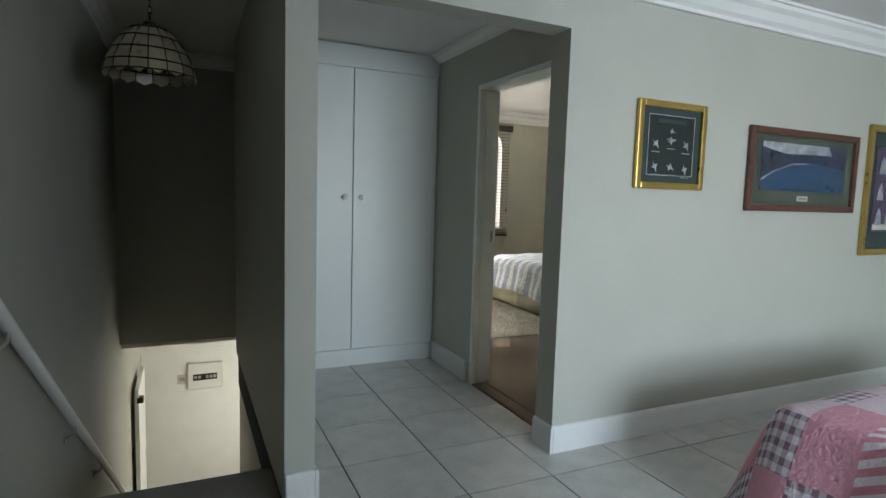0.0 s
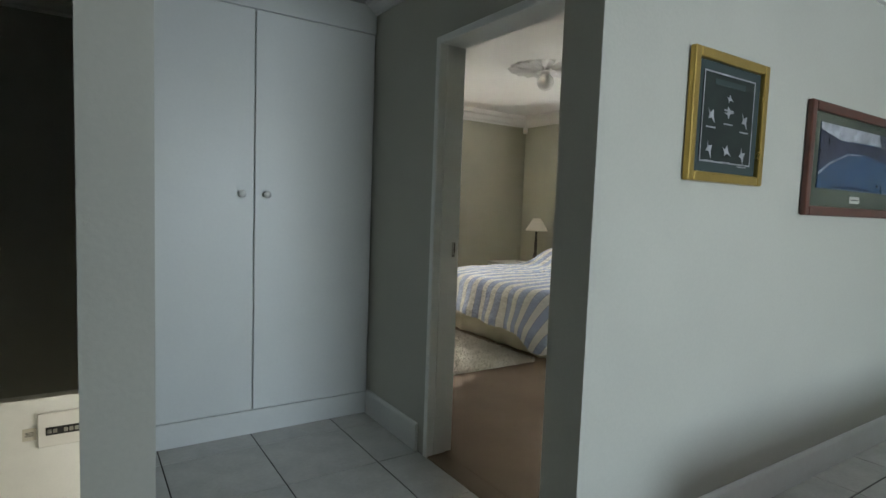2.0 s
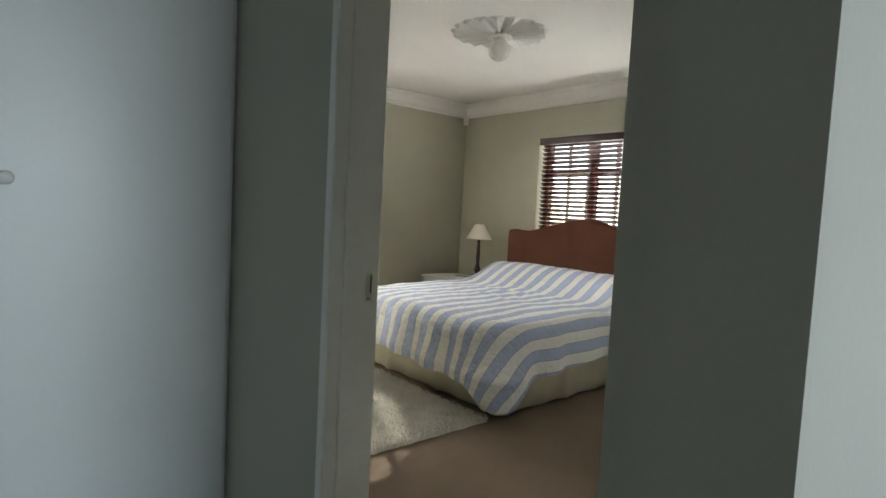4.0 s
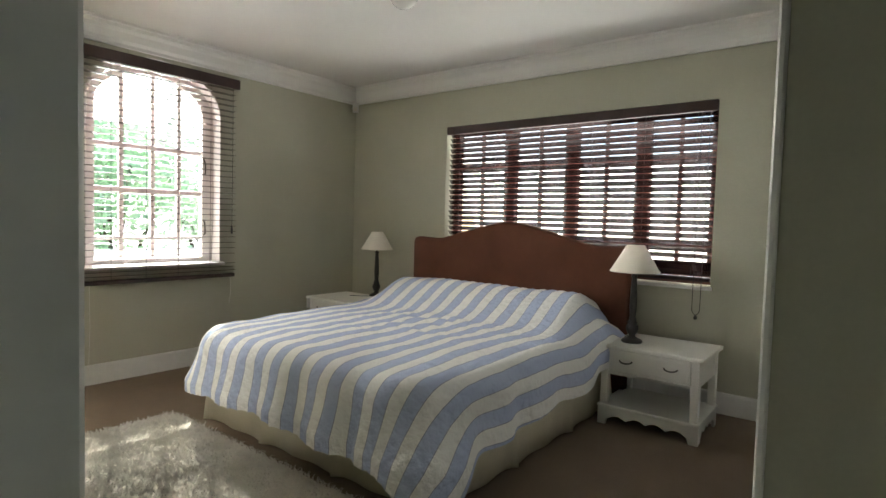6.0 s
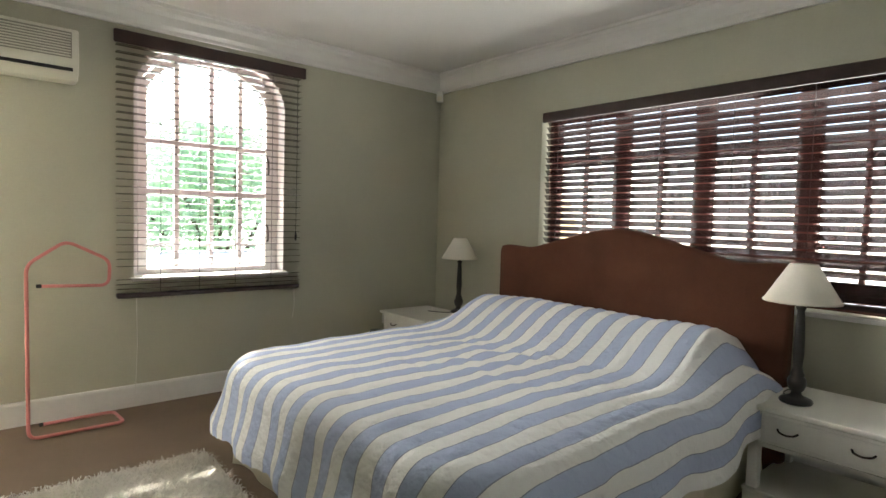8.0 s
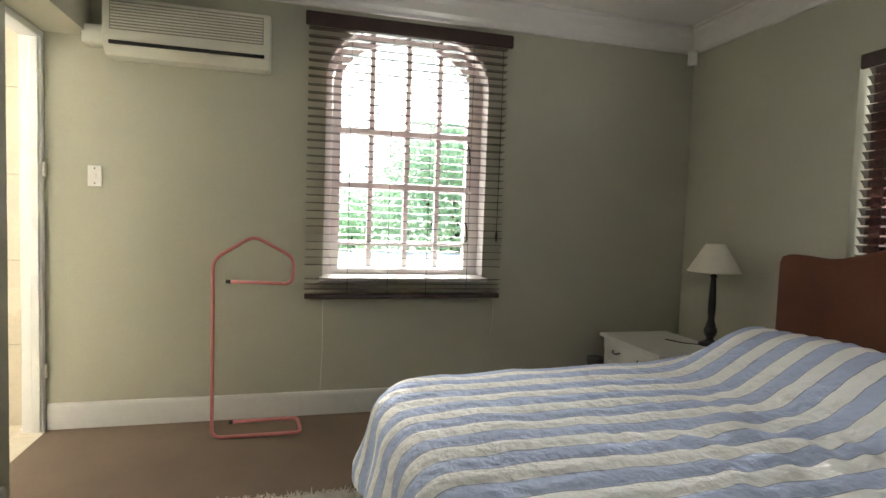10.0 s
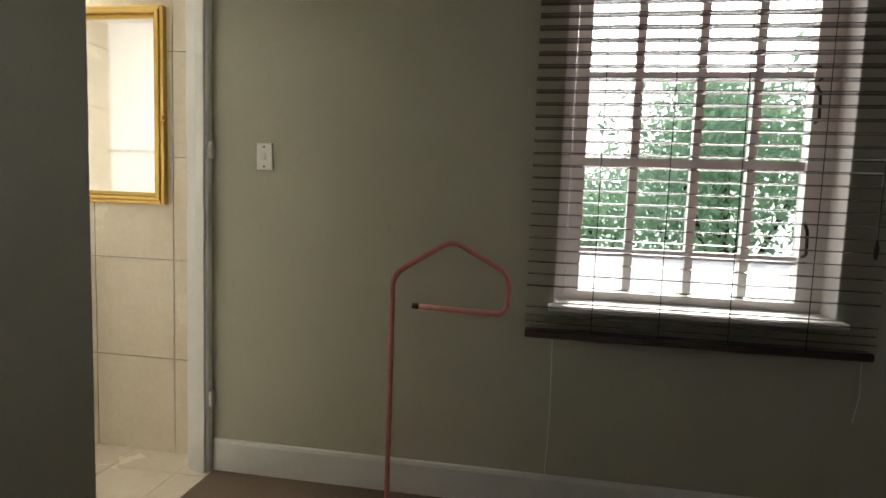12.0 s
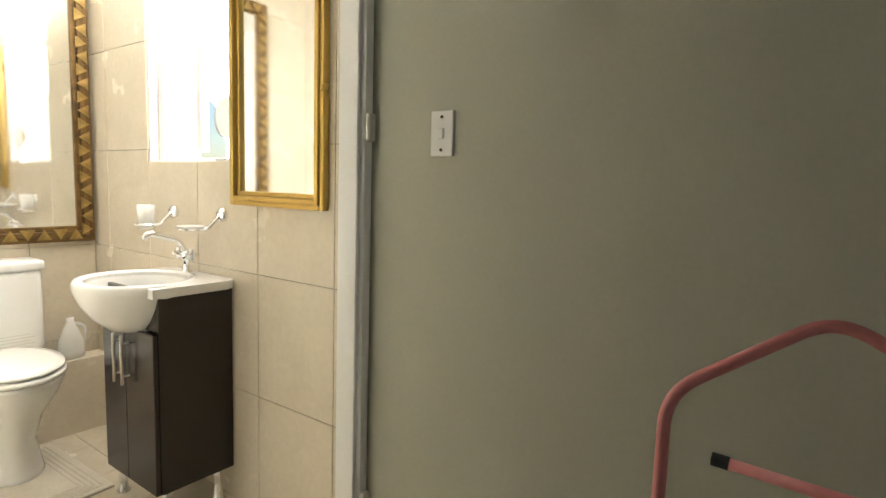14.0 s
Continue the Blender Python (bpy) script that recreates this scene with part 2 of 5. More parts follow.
def gingham_mat():
    """Patchwork cotton: mauve gingham, pink and white candy stripes, and plain pink patches."""
    m = bpy.data.materials.new("patchwork_cotton")
    m.use_nodes = True
    n, l = m.node_tree.nodes, m.node_tree.links
    b = n["Principled BSDF"]
    b.inputs["Roughness"].default_value, b.inputs["Specular IOR Level"].default_value = 0.9, 0.15
    uv = n.new("ShaderNodeUVMap")
    sep = n.new("ShaderNodeSeparateXYZ")
    l.new(uv.outputs[0], sep.inputs[0])

    def op(kind, a, b2=None):
        q = n.new("ShaderNodeMath")
        q.operation = kind
        for i, v in enumerate((a, b2)):
            if isinstance(v, (int, float)):
                q.inputs[i].default_value = v
            elif v is not None:
                l.new(v, q.inputs[i])
        return q.outputs[0]

    def mixed(f, c1, c2):
        q = n.new("ShaderNodeMix")
        q.data_type = "RGBA"
        l.new(f, q.inputs[0])
        for i, c in ((6, c1), (7, c2)):
            if isinstance(c, tuple):
                q.inputs[i].default_value = c
            else:
                l.new(c, q.inputs[i])
        return q.outputs[2]
    u, v = sep.outputs[0], sep.outputs[1]
    band_u = op("LESS_THAN", op("FRACT", op("DIVIDE", u, 0.058)), 0.5)
    band_v = op("LESS_THAN", op("FRACT", op("DIVIDE", v, 0.044)), 0.5)
    check = op("MULTIPLY", op("ADD", band_u, band_v), 0.5)
    gingham = mixed(check, (0.78, 0.72, 0.76, 1), (0.27, 0.17, 0.21, 1))
    candy = mixed(op("LESS_THAN", op("FRACT", op("DIVIDE", op("ADD", u, op("MULTIPLY", v, 0.6)), 0.062)), 0.5), (0.78, 0.70, 0.73, 1), (0.66, 0.27, 0.34, 1))
    cell = n.new("ShaderNodeCombineXYZ")
    l.new(op("FLOOR", op("DIVIDE", op("ADD", u, 0.035), 0.23)), cell.inputs[0])
    l.new(op("FLOOR", op("DIVIDE", op("ADD", v, 0.05), 0.19)), cell.inputs[1])
    wn2 = n.new("ShaderNodeTexWhiteNoise")
    l.new(cell.outputs[0], wn2.inputs["Vector"])
    rnd = wn2.outputs["Value"]
    c = mixed(op("GREATER_THAN", rnd, 0.40), gingham, candy)
    c = mixed(op("GREATER_THAN", rnd, 0.58), c, (0.70, 0.34, 0.41, 1))
    c = mixed(op("GREATER_THAN", rnd, 0.78), c, (0.77, 0.62, 0.68, 1))
    l.new(c, b.inputs["Base Color"])
    t2 = n.new("ShaderNodeTexNoise")
    t2.inputs["Scale"].default_value, t2.inputs["Detail"].default_value = 45, 5
    l.new(uv.outputs[0], t2.inputs["Vector"])
    bp = n.new("ShaderNodeBump")
    bp.inputs["Strength"].default_value, bp.inputs["Distance"].default_value = 0.9, 0.015
    l.new(t2.outputs[0], bp.inputs["Height"])
    l.new(bp.outputs[0], b.inputs["Normal"])
    return m


M_GINGHAM = gingham_mat()

# ---- building helpers ----


def thing(name, x, y, z, label, category, group="", rz=0.0):
    e = new(name)
    e.matrix_world = pose(x, y, z, 0, 0, rz)
    return tagged(e, label, category, group)


def mesh_from(bm, name, material, smooth=False):
    bmesh.ops.recalc_face_normals(bm, faces=bm.faces)
    me = bpy.data.meshes.new(name)
    if smooth:
        for f in bm.faces:
            f.smooth = True
    bm.to_mesh(me)
    bm.free()
    me.materials.append(material)
    return me


def part(name, bm, material, parent=None, label="", smooth=False):
    ob = new(name, mesh_from(bm, name, material, smooth))
    if parent is not None:
        ob.parent = parent
    if label:
        tagged(ob, label)
    return ob


def struct(name, bm, material, label, smooth=False):
    return tagged(part(name, bm, material, None, "", smooth), label, name.split("_")[0], kind="structure")


def box(x0, x1, y0, y1, z0, z1, bevel=0.0, bm=None, segs=1):
    made = bm is None
    b = bmesh.new()
    bmesh.ops.create_cube(b, size=1.0)
    for v in b.verts:
        v.co = Vector(((x0 + x1) / 2 + v.co.x * (x1 - x0), (y0 + y1) / 2 + v.co.y * (y1 - y0), (z0 + z1) / 2 + v.co.z * (z1 - z0)))
    if bevel:
        bmesh.ops.bevel(b, geom=b.edges[:], offset=bevel, segments=segs, profile=0.6, affect="EDGES")
    if made:
        return b
    join(bm, b)
    return bm


def join(bm, other):
    me = bpy.data.meshes.new("join")
    other.to_mesh(me)
    other.free()
    bm.from_mesh(me)
    bpy.data.meshes.remove(me)
    return bm


def prism(points, lo, hi, axis="y", bevel=0.0, bm=None):
    """A flat outline of (a, b) points drawn out between lo and hi along an axis."""
    b = bmesh.new()
    put = {"y": lambda a, c, d: (a, d, c), "x": lambda a, c, d: (d, a, c), "z": lambda a, c, d: (a, c, d)}[axis]
    v0 = [b.verts.new(put(p[0], p[1], lo)) for p in points]
    v1 = [b.verts.new(put(p[0], p[1], hi)) for p in points]
    b.faces.new(v0)
    b.faces.new(v1[::-1])
    k = len(points)
    for i in range(k):
        b.faces.new((v0[i], v1[i], v1[(i + 1) % k], v0[(i + 1) % k]))
    bmesh.ops.recalc_face_normals(b, faces=b.faces)
    if bevel:
        bmesh.ops.bevel(b, geom=b.edges[:], offset=bevel, segments=1, affect="EDGES")
    return b if bm is None else join(bm, b)


def lathe(profile, x=0.0, y=0.0, segs=24, bm=None):
    """Turn (radius, z) pairs about the upright through x, y."""
    b = bm if bm is not None else bmesh.new()
    rings = []
    for r, z in profile:
        rings.append([b.verts.new((x + r * math.cos(2 * math.pi * i / segs), y + r * math.sin(2 * math.pi * i / segs), z)) for i in range(segs)])
    for a, c in zip(rings, rings[1:]):
        for i in range(segs):
            b.faces.new((a[i], a[(i + 1) % segs], c[(i + 1) % segs], c[i]))
    if profile[0][0] > 1e-4:
        b.faces.new(rings[0][::-1])
    if profile[-1][0] > 1e-4:
        b.faces.new(rings[-1])
    return b


def tube(points, radius, segs=10, bm=None, closed=False):
    """A round bar along a line of points."""
    b = bm if bm is not None else bmesh.new()
    pts = [Vector(p) for p in points]
    rings, side = [], None
    for i, p in enumerate(pts):
        d = (pts[min(i + 1, len(pts) - 1)] - pts[max(i - 1, 0)]).normalized()
        if side is None:
            side = d.orthogonal().normalized()
        side = (side - d * side.dot(d)).normalized()
        up = d.cross(side)
        rings.append([b.verts.new(p + radius * (math.cos(2 * math.pi * k / segs) * side + math.sin(2 * math.pi * k / segs) * up)) for k in range(segs)])
    for a, c in zip(rings, rings[1:]):
        for k in range(segs):
            b.faces.new((a[k], a[(k + 1) % segs], c[(k + 1) % segs], c[k]))
    b.faces.new(rings[0][::-1])
    b.faces.new(rings[-1])
    return b


def rounded(points, r, n=5):
    """Round the corners of a line of points with radius about r."""
    pts = [Vector(p) for p in points]
    out = [pts[0]]
    for a, p, c in zip(pts, pts[1:], pts[2:]):
        u, w = (a - p), (c - p)
        ra = min(r, u.length * 0.45, w.length * 0.45)
        s, e = p + u.normalized() * ra, p + w.normalized() * ra
        for i in range(n + 1):
            q = i / n
            out.append(s * (1 - q) ** 2 + p * 2 * q * (1 - q) + e * q * q)
    out.append(pts[-1])
    return out


def arch_z(u, o):
    mid, half = (o[0] + o[1]) / 2, (o[1] - o[0]) / 2
    q = max(0.0, 1 - ((u - mid) / half) ** 2)
    return o[3] - o[4] + o[4] * math.sqrt(q)


def wall_bm(axis, f0, f1, u0, u1, z0, z1, openings=()):
    """A wall between faces f0 and f1; openings (u0, u1, z0, z1, rise of the arch) go through it."""
    b = bmesh.new()
    at = u0
    for o in sorted(openings):
        if o[0] > at:
            prism([(at, z0), (o[0], z0), (o[0], z1), (at, z1)], f0, f1, axis, bm=b)
        if o[2] > z0:
            prism([(o[0], z0), (o[1], z0), (o[1], o[2]), (o[0], o[2])], f0, f1, axis, bm=b)
        if o[4]:
            k = 28
            us = [(o[0] + o[1]) / 2 - (o[1] - o[0]) / 2 * math.cos(math.pi * i / k) for i in range(k + 1)]
            prism([(u, arch_z(u, o)) for u in us] + [(o[1], z1), (o[0], z1)], f0, f1, axis, bm=b)
        else:
            prism([(o[0], o[3]), (o[1], o[3]), (o[1], z1), (o[0], z1)], f0, f1, axis, bm=b)
        at = o[1]
    if at < u1:
        prism([(at, z0), (u1, z0), (u1, z1), (at, z1)], f0, f1, axis, bm=b)
    return b


def moulding(profile, a, c, outward, bm=None):
    """Profile of (out, z) swept straight from a to c (x, y); outward is the unit way off the wall."""
    b = bm if bm is not None else bmesh.new()
    ends = []
    for p in (a, c):
        ends.append([b.verts.new((p[0] + outward[0] * o, p[1] + outward[1] * o, z)) for o, z in profile])
    k = len(profile)
    for i in range(k):
        b.faces.new((ends[0][i], ends[0][(i + 1) % k], ends[1][(i + 1) % k], ends[1][i]))
    b.faces.new(ends[0])
    b.faces.new(ends[1][::-1])
    return b


# ---- structure ----
NY, EX = 8.08, 6.65          # bedroom's north and east wall faces
BCEIL, LCEIL, HCEIL = 2.57, 2.44, 2.37
N_WIN = (4.13, 5.14, 0.85, 2.40, 0.37)
B_WIN = (1.265, 1.885, 1.327, 2.45, 0.30)
E_WIN = (4.60, 6.87, 0.85, 2.10, 0)
BNY = 8.18

struct("wall_north", wall_bm("y", NY, 8.34, 2.60, 6.93, -0.3, 2.75, [N_WIN]), M_SAGE, "sage green plastered bedroom wall with an arched window")
struct("wall_east", wall_bm("x", EX, 6.93, 3.0, 8.079, -0.3, 2.75, [E_WIN]), M_SAGE, "sage green plastered wall with a wide window")
struct("wall_bath_north", wall_bm("y", BNY, 8.34, 0.45, 2.599, -0.09, 2.75, [B_WIN]), M_SAGE, "outer bathroom wall with an arched window")
struct("wall_lobby_door", wall_bm("x", 2.60, 2.74, 3.181, 5.249, 0.0, 2.75, [(3.30, 4.125, -0.01, 2.04, 0)]), M_HALL, "plastered wall with a doorway to the bedroom")
struct("wall_bath_side", wall_bm("x", 2.64, 2.91, 5.45, 7.165, 0.0, 2.75), M_SAGE, "sage green plastered wall beside the bathroom doorway")
struct("wall_over_bath_door", box(2.645, 2.905, 7.166, 8.079, 2.12, 2.75), M_SAGE, "plastered lintel over the bathroom doorway")
struct("wall_west_link", box(2.76, 2.905, 5.251, 5.449, 0.0, 2.75), M_SAGE, "sage green plastered wall behind the cupboard")
struct("wall_pictures", wall_bm("y", 3.03, 3.18, 1.165, 7.2, 0.0, 2.75, [(1.29, 2.50, -0.01, 2.12, 0)]), M_HALL, "pale grey green wall hung with framed pictures")
struct("wall_lobby_left", box(1.165, 1.29, 3.181, 5.249, 0.0, 2.75), M_HALL, "plastered wall between stairwell and lobby")
struct("wall_lobby_back", box(1.165, 2.759, 5.25, 5.449, 0.0, 2.75), M_HALL, "plastered wall behind the lobby cupboard")
struct("wall_nib", box(3.68, 3.81, 3.301, 3.874, 0.0, 2.75), M_SAGE, "short plastered return wall beside the wardrobe")
struct("wall_infill", box(2.741, 3.81, 3.181, 3.30, 0.0, 2.75), M_SAGE, "sage green plastered wall beside the doorway")
# bathroom shell
struct("wall_bath_west", box(0.45, 0.70, 6.301, BNY - 0.001, -0.04, 2.75), M_BEIGETILE, "tiled bathroom end wall")
struct("wall_bath_south", box(0.70, 2.639, 6.301, 6.45, 0.0, 2.75), M_CEIL, "pale painted bathroom wall")
struct("ceiling_bath", box(0.45, 2.64, 6.301, 8.34, 2.5, 2.6), M_CEIL, "white bathroom ceiling")
struct("floor_bath", box(0.45, 2.70, 6.301, BNY, -0.09, 0.008), M_BGROUT, "beige tiled bathroom floor")
# bedroom floor and ceiling
struct("floor_bedroom", box(2.70, 6.7, 3.181, 8.09, -0.1, 0.012), M_CARPET, "taupe fitted carpet")
struct("ceiling_bedroom", box(2.60, 6.93, 3.181, 8.34, BCEIL, BCEIL + 0.17), M_CEIL, "white bedroom ceiling")
# lobby and living room
struct("ceiling_lobby", box(1.29, 2.6, 3.181, 5.25, HCEIL, 2.6), M_CEIL, "white lobby ceiling")
struct("ceiling_living", box(-0.05, 7.2, -2.6, 3.03, LCEIL, 2.75), M_CEIL, "white living room ceiling")
struct("wall_living_south", wall_bm("y", -2.6, -2.45, -0.05, 7.2, -0.3, 2.75, [(1.8, 4.0, 0.55, 2.15, 0)]), M_HALL, "plastered living room wall with a wide window")
struct("wall_living_east", box(7.05, 7.2, -2.45, 3.03, 0.0, 2.75), M_HALL, "plastered living room wall")
# Added out of view to keep the living window's light off the stairwell.
struct("wall_living_partition", box(0.281, 2.2, -0.30, -0.20, 0.0, 2.75), M_HALL, "added unseen wall that keeps light off the stairs")
# stairwell
struct("wall_stairs_left", box(0.13, 0.28, -2.6, 9.0, -3.0, 2.75), M_HALL, "plastered stairwell wall with a handrail")
b = prism([(1.165, 3.181), (1.289, 3.181), (1.40, 6.15), (1.245, 6.15)], -3.0, 2.75, "z")
struct("wall_stairs_right", b, M_HALL, "plastered stairwell wall")
struct("wall_stairs_end", box(0.28, 1.30, 6.151, 6.30, -0.05, 2.75), M_HALL, "dark plastered wall over the foot of the stairs")
struct("ceiling_stairs", box(0.28, 1.29, 3.031, 6.151, LCEIL + 0.001, 2.6), M_CEIL, "white stairwell ceiling")
struct("wall_lower_hall", box(0.13, 3.0, 8.42, 8.55, -3.0, -0.092), M_WHITE, "cream painted wall at the foot of the stairs")
struct("floor_lower_hall", box(0.13, 3.0, 5.0, 8.42, -2.95, -2.80), M_CONC, "floor of the lower hall")
struct("ceiling_lower_hall", box(0.13, 2.599, 6.301, 8.42, -0.125, -0.095), M_CEIL, "ceiling of the lower hall")
struct("wall_lower_hall_right", box(2.6, 2.75, 3.2, 8.42, -3.0, -0.10), M_WHITE, "painted wall of the lower hall")
struct("wall_lower_hall_near", box(1.30, 2.6, 5.9, 6.1, -3.0, -0.10), M_WHITE, "painted wall of the lower hall")
struct("wall_under_floor", box(0.28, 1.19, 2.95, 3.03, -3.0, -0.02), M_HALL, "wall under the top step")

# floor screed and tiles of the living room and lobby
struct("floor", box(1.165, 7.2, -2.6, 5.25, -0.2, -0.004), M_GROUT, "dark grout bed of the tiled floor")
struct("floor_landing", box(0.28, 1.164, -2.6, 3.03, -0.2, -0.004), M_GROUT, "dark grout bed of the tiled landing")

# ground and things outside
struct("wall_trim_nib", box(3.674, 3.81, 3.875, 3.890, 0.0, 2.56, 0.004), M_WHITE, "white painted edge strip of the return wall")
# Self-lit sheet: its emission stands in for the overbright sky outside.
M_SKYGLOW = bpy.data.materials.new("glowing_sky_sheet")
M_SKYGLOW.use_nodes = True
glow_n = M_SKYGLOW.node_tree.nodes["Principled BSDF"]
glow_n.inputs["Base Color"].default_value = (0.8, 0.82, 0.85, 1)
glow_n.inputs["Emission Color"].default_value, glow_n.inputs["Emission Strength"].default_value = (1.0, 1.0, 0.98, 1), 3.0
struct("backdrop_north", box(-70, 70, 62, 62.4, -3.2, 28), M_SKYGLOW, "glowing sheet standing in for the overbright sky")
struct("ground", box(-60, 60, -60, 90, -3.3, -3.0), M_GROUND, "lawn round the house")

struct("terrace", box(1.0, 9.0, 8.341, 12.6, 0.50, 0.70), M_EXT, "white painted terrace roof outside the window")

# cornices
CORN = [(0.0, 0.0), (0.025, 0.0), (0.03, 0.02), (0.055, 0.04), (0.08, 0.085), (0.11, 0.105), (0.115, 0.13), (0.13, 0.13), (0.13, 0.15), (0.0, 0.15)]
cb = [(o, BCEIL - 0.15 + z) for o, z in CORN]
struct("cornice_1", moulding(cb, (2.765, NY), (EX, NY), (0, -1)), M_CEIL, "white moulded plaster cornice")
struct("cornice_2", moulding(cb, (EX, 3.2), (EX, NY), (-1, 0)), M_CEIL, "white moulded plaster cornice")
struct("cornice_3", moulding(cb, (2.91, 5.3), (2.91, NY), (1, 0)), M_CEIL, "white moulded plaster cornice")
cl = [(o, LCEIL - 0.13 + z * 0.87) for o, z in CORN]
b = moulding(cl, (1.165, 3.03), (7.05, 3.03), (0, -1))
struct("cornice_living", b, M_CEIL, "white moulded plaster cornice")
cs = [(o * 0.7, LCEIL - 0.10 + z * 0.67) for o, z in CORN]
b = moulding(cs, (0.28, 6.151), (1.24, 6.151), (0, -1))
moulding(cs, (0.28, 3.1), (0.28, 6.15), (1, 0), b)
struct("cornice_stairs", b, M_CEIL, "white plaster cornice in the stairwell")
ch = [(o * 0.6, HCEIL - 0.06 + z * 0.4) for o, z in CORN]
b = moulding(ch, (2.60, 3.181), (2.60, 4.78), (-1, 0))
moulding(ch, (1.29, 3.181), (1.29, 4.78), (1, 0), b)
struct("cornice_lobby", b, M_CEIL, "small white cornice in the lobby")

# skirtings
SK = [(0, 0), (0.016, 0), (0.016, 0.125), (0.012, 0.138), (0.006, 0.142), (0, 0.142)]


def skirt(name, a, c, out, z=0.0, h=1.0):
    struct(name, moulding([(o, z + q * h) for o, q in SK], a, c, out), M_SKIRT, "white painted skirting board")


skirt("baseboard_1", (2.70, NY), (EX, NY), (0, -1), 0.012)
skirt("baseboard_2", (EX, 3.98), (EX, NY - 0.017), (-1, 0), 0.012)
skirt("baseboard_3", (2.91, 5.3), (2.91, 7.10), (1, 0), 0.012)
skirt("baseboard_4", (2.503, 3.03), (7.05, 3.03), (0, -1))
skirt("baseboard_5", (2.50, 3.014), (2.50, 3.18), (-1, 0))
skirt("baseboard_6", (1.17, 3.03), (1.287, 3.03), (0, -1))
skirt("baseboard_7", (1.29, 3.014), (1.29, 4.77), (1, 0))
skirt("baseboard_8", (2.60, 4.19), (2.60, 4.775), (-1, 0))
skirt("baseboard_9", (2.60, 3.184), (2.60, 3.23), (-1, 0))
skirt("baseboard_10", (3.68, 3.31), (3.68, 3.85), (-1, 0), 0.012)


def door_frame(name, x0, x1, y0, y1, top, casing, label, back_casing, groove=0):
    """A painted jamb lining with casings round a doorway in a wall along y."""
    e = thing(name, (x0 + x1) / 2, (y0 + y1) / 2, 0, label, "door frame")
    e["kind"] = "structure"
    off = Matrix.Translation((-(x0 + x1) / 2, -(y0 + y1) / 2, 0))

    def put(nm, b):
        bmesh.ops.transform(b, matrix=off, verts=b.verts)
        return part(nm, b, M_WHITE, e)
    w = 0.035
    if groove:
        put("jamb", box(x0, groove, y1 - w, y1, 0, top, 0.004))
        put("jamb", box(groove + 0.001, x1, y1 - w + 0.001, y1, 0, top, 0.004))
    else:
        put("jamb", box(x0, x1, y1 - w, y1, 0, top, 0.004))
        put("stop", box(x0 + 0.05, x0 + 0.09, y1 - w - 0.014, y1 - w, 0, top - w, 0.003))
    put("head", box(x0, x1, y0 + 0.002, y1 - w, top - w, top, 0.004))
    if casing:
        put("casing", box(x0 - 0.012, x0 + 0.002, y1 - 0.03, y1 + casing, 0, top + casing, 0.004))
        put("casing", box(x0 - 0.012, x0 + 0.002, y0 + 0.002, y1 - 0.03, top - 0.03, top + casing, 0.004))
    if back_casing:
        put("casing", box(x1 - 0.002, x1 + 0.012, y1 - 0.03, y1 + back_casing, 0, top + back_casing, 0.004))
    return e


df = door_frame("door_1", 2.590, 2.741, 3.30, 4.124, 2.04, 0, "white painted frame of the open bedroom doorway", 0, 2.632)
lx = df.matrix_world.translation
plate = part("strike_plate", box(2.699 - lx.x, 2.718 - lx.x, 4.0865 - lx.y, 4.0905 - lx.y, 1.0, 1.074, 0.001), M_STEEL, df, "steel strike plate with a narrow slot")
part("latch_hole", box(2.710 - lx.x, 2.7145 - lx.x, 4.0855 - lx.y, 4.0864 - lx.y, 1.022, 1.068), M_BLACK, plate)
part("screw", box(2.703 - lx.x, 2.709 - lx.x, 4.0855 - lx.y, 4.0864 - lx.y, 1.004, 1.010), M_BLACK, plate)
df2 = door_frame("door_2", 2.59, 2.69, 7.115, NY - 0.004, 2.115, 0, "white painted frame of the bathroom doorway", 0)
l2 = df2.matrix_world.translation
for hz in (1.37, 0.30):
    part("hinge", box(2.688 - l2.x, 2.705 - l2.x, 8.045 - l2.y, 8.072 - l2.y, hz, hz + 0.075, 0.004), M_ACPLASTIC, df2)
struct("threshold", box(2.60, 2.74, 3.30, 4.12, -0.02, 0.008, 0.003), M_CARPET, "carpet edge in the doorway")


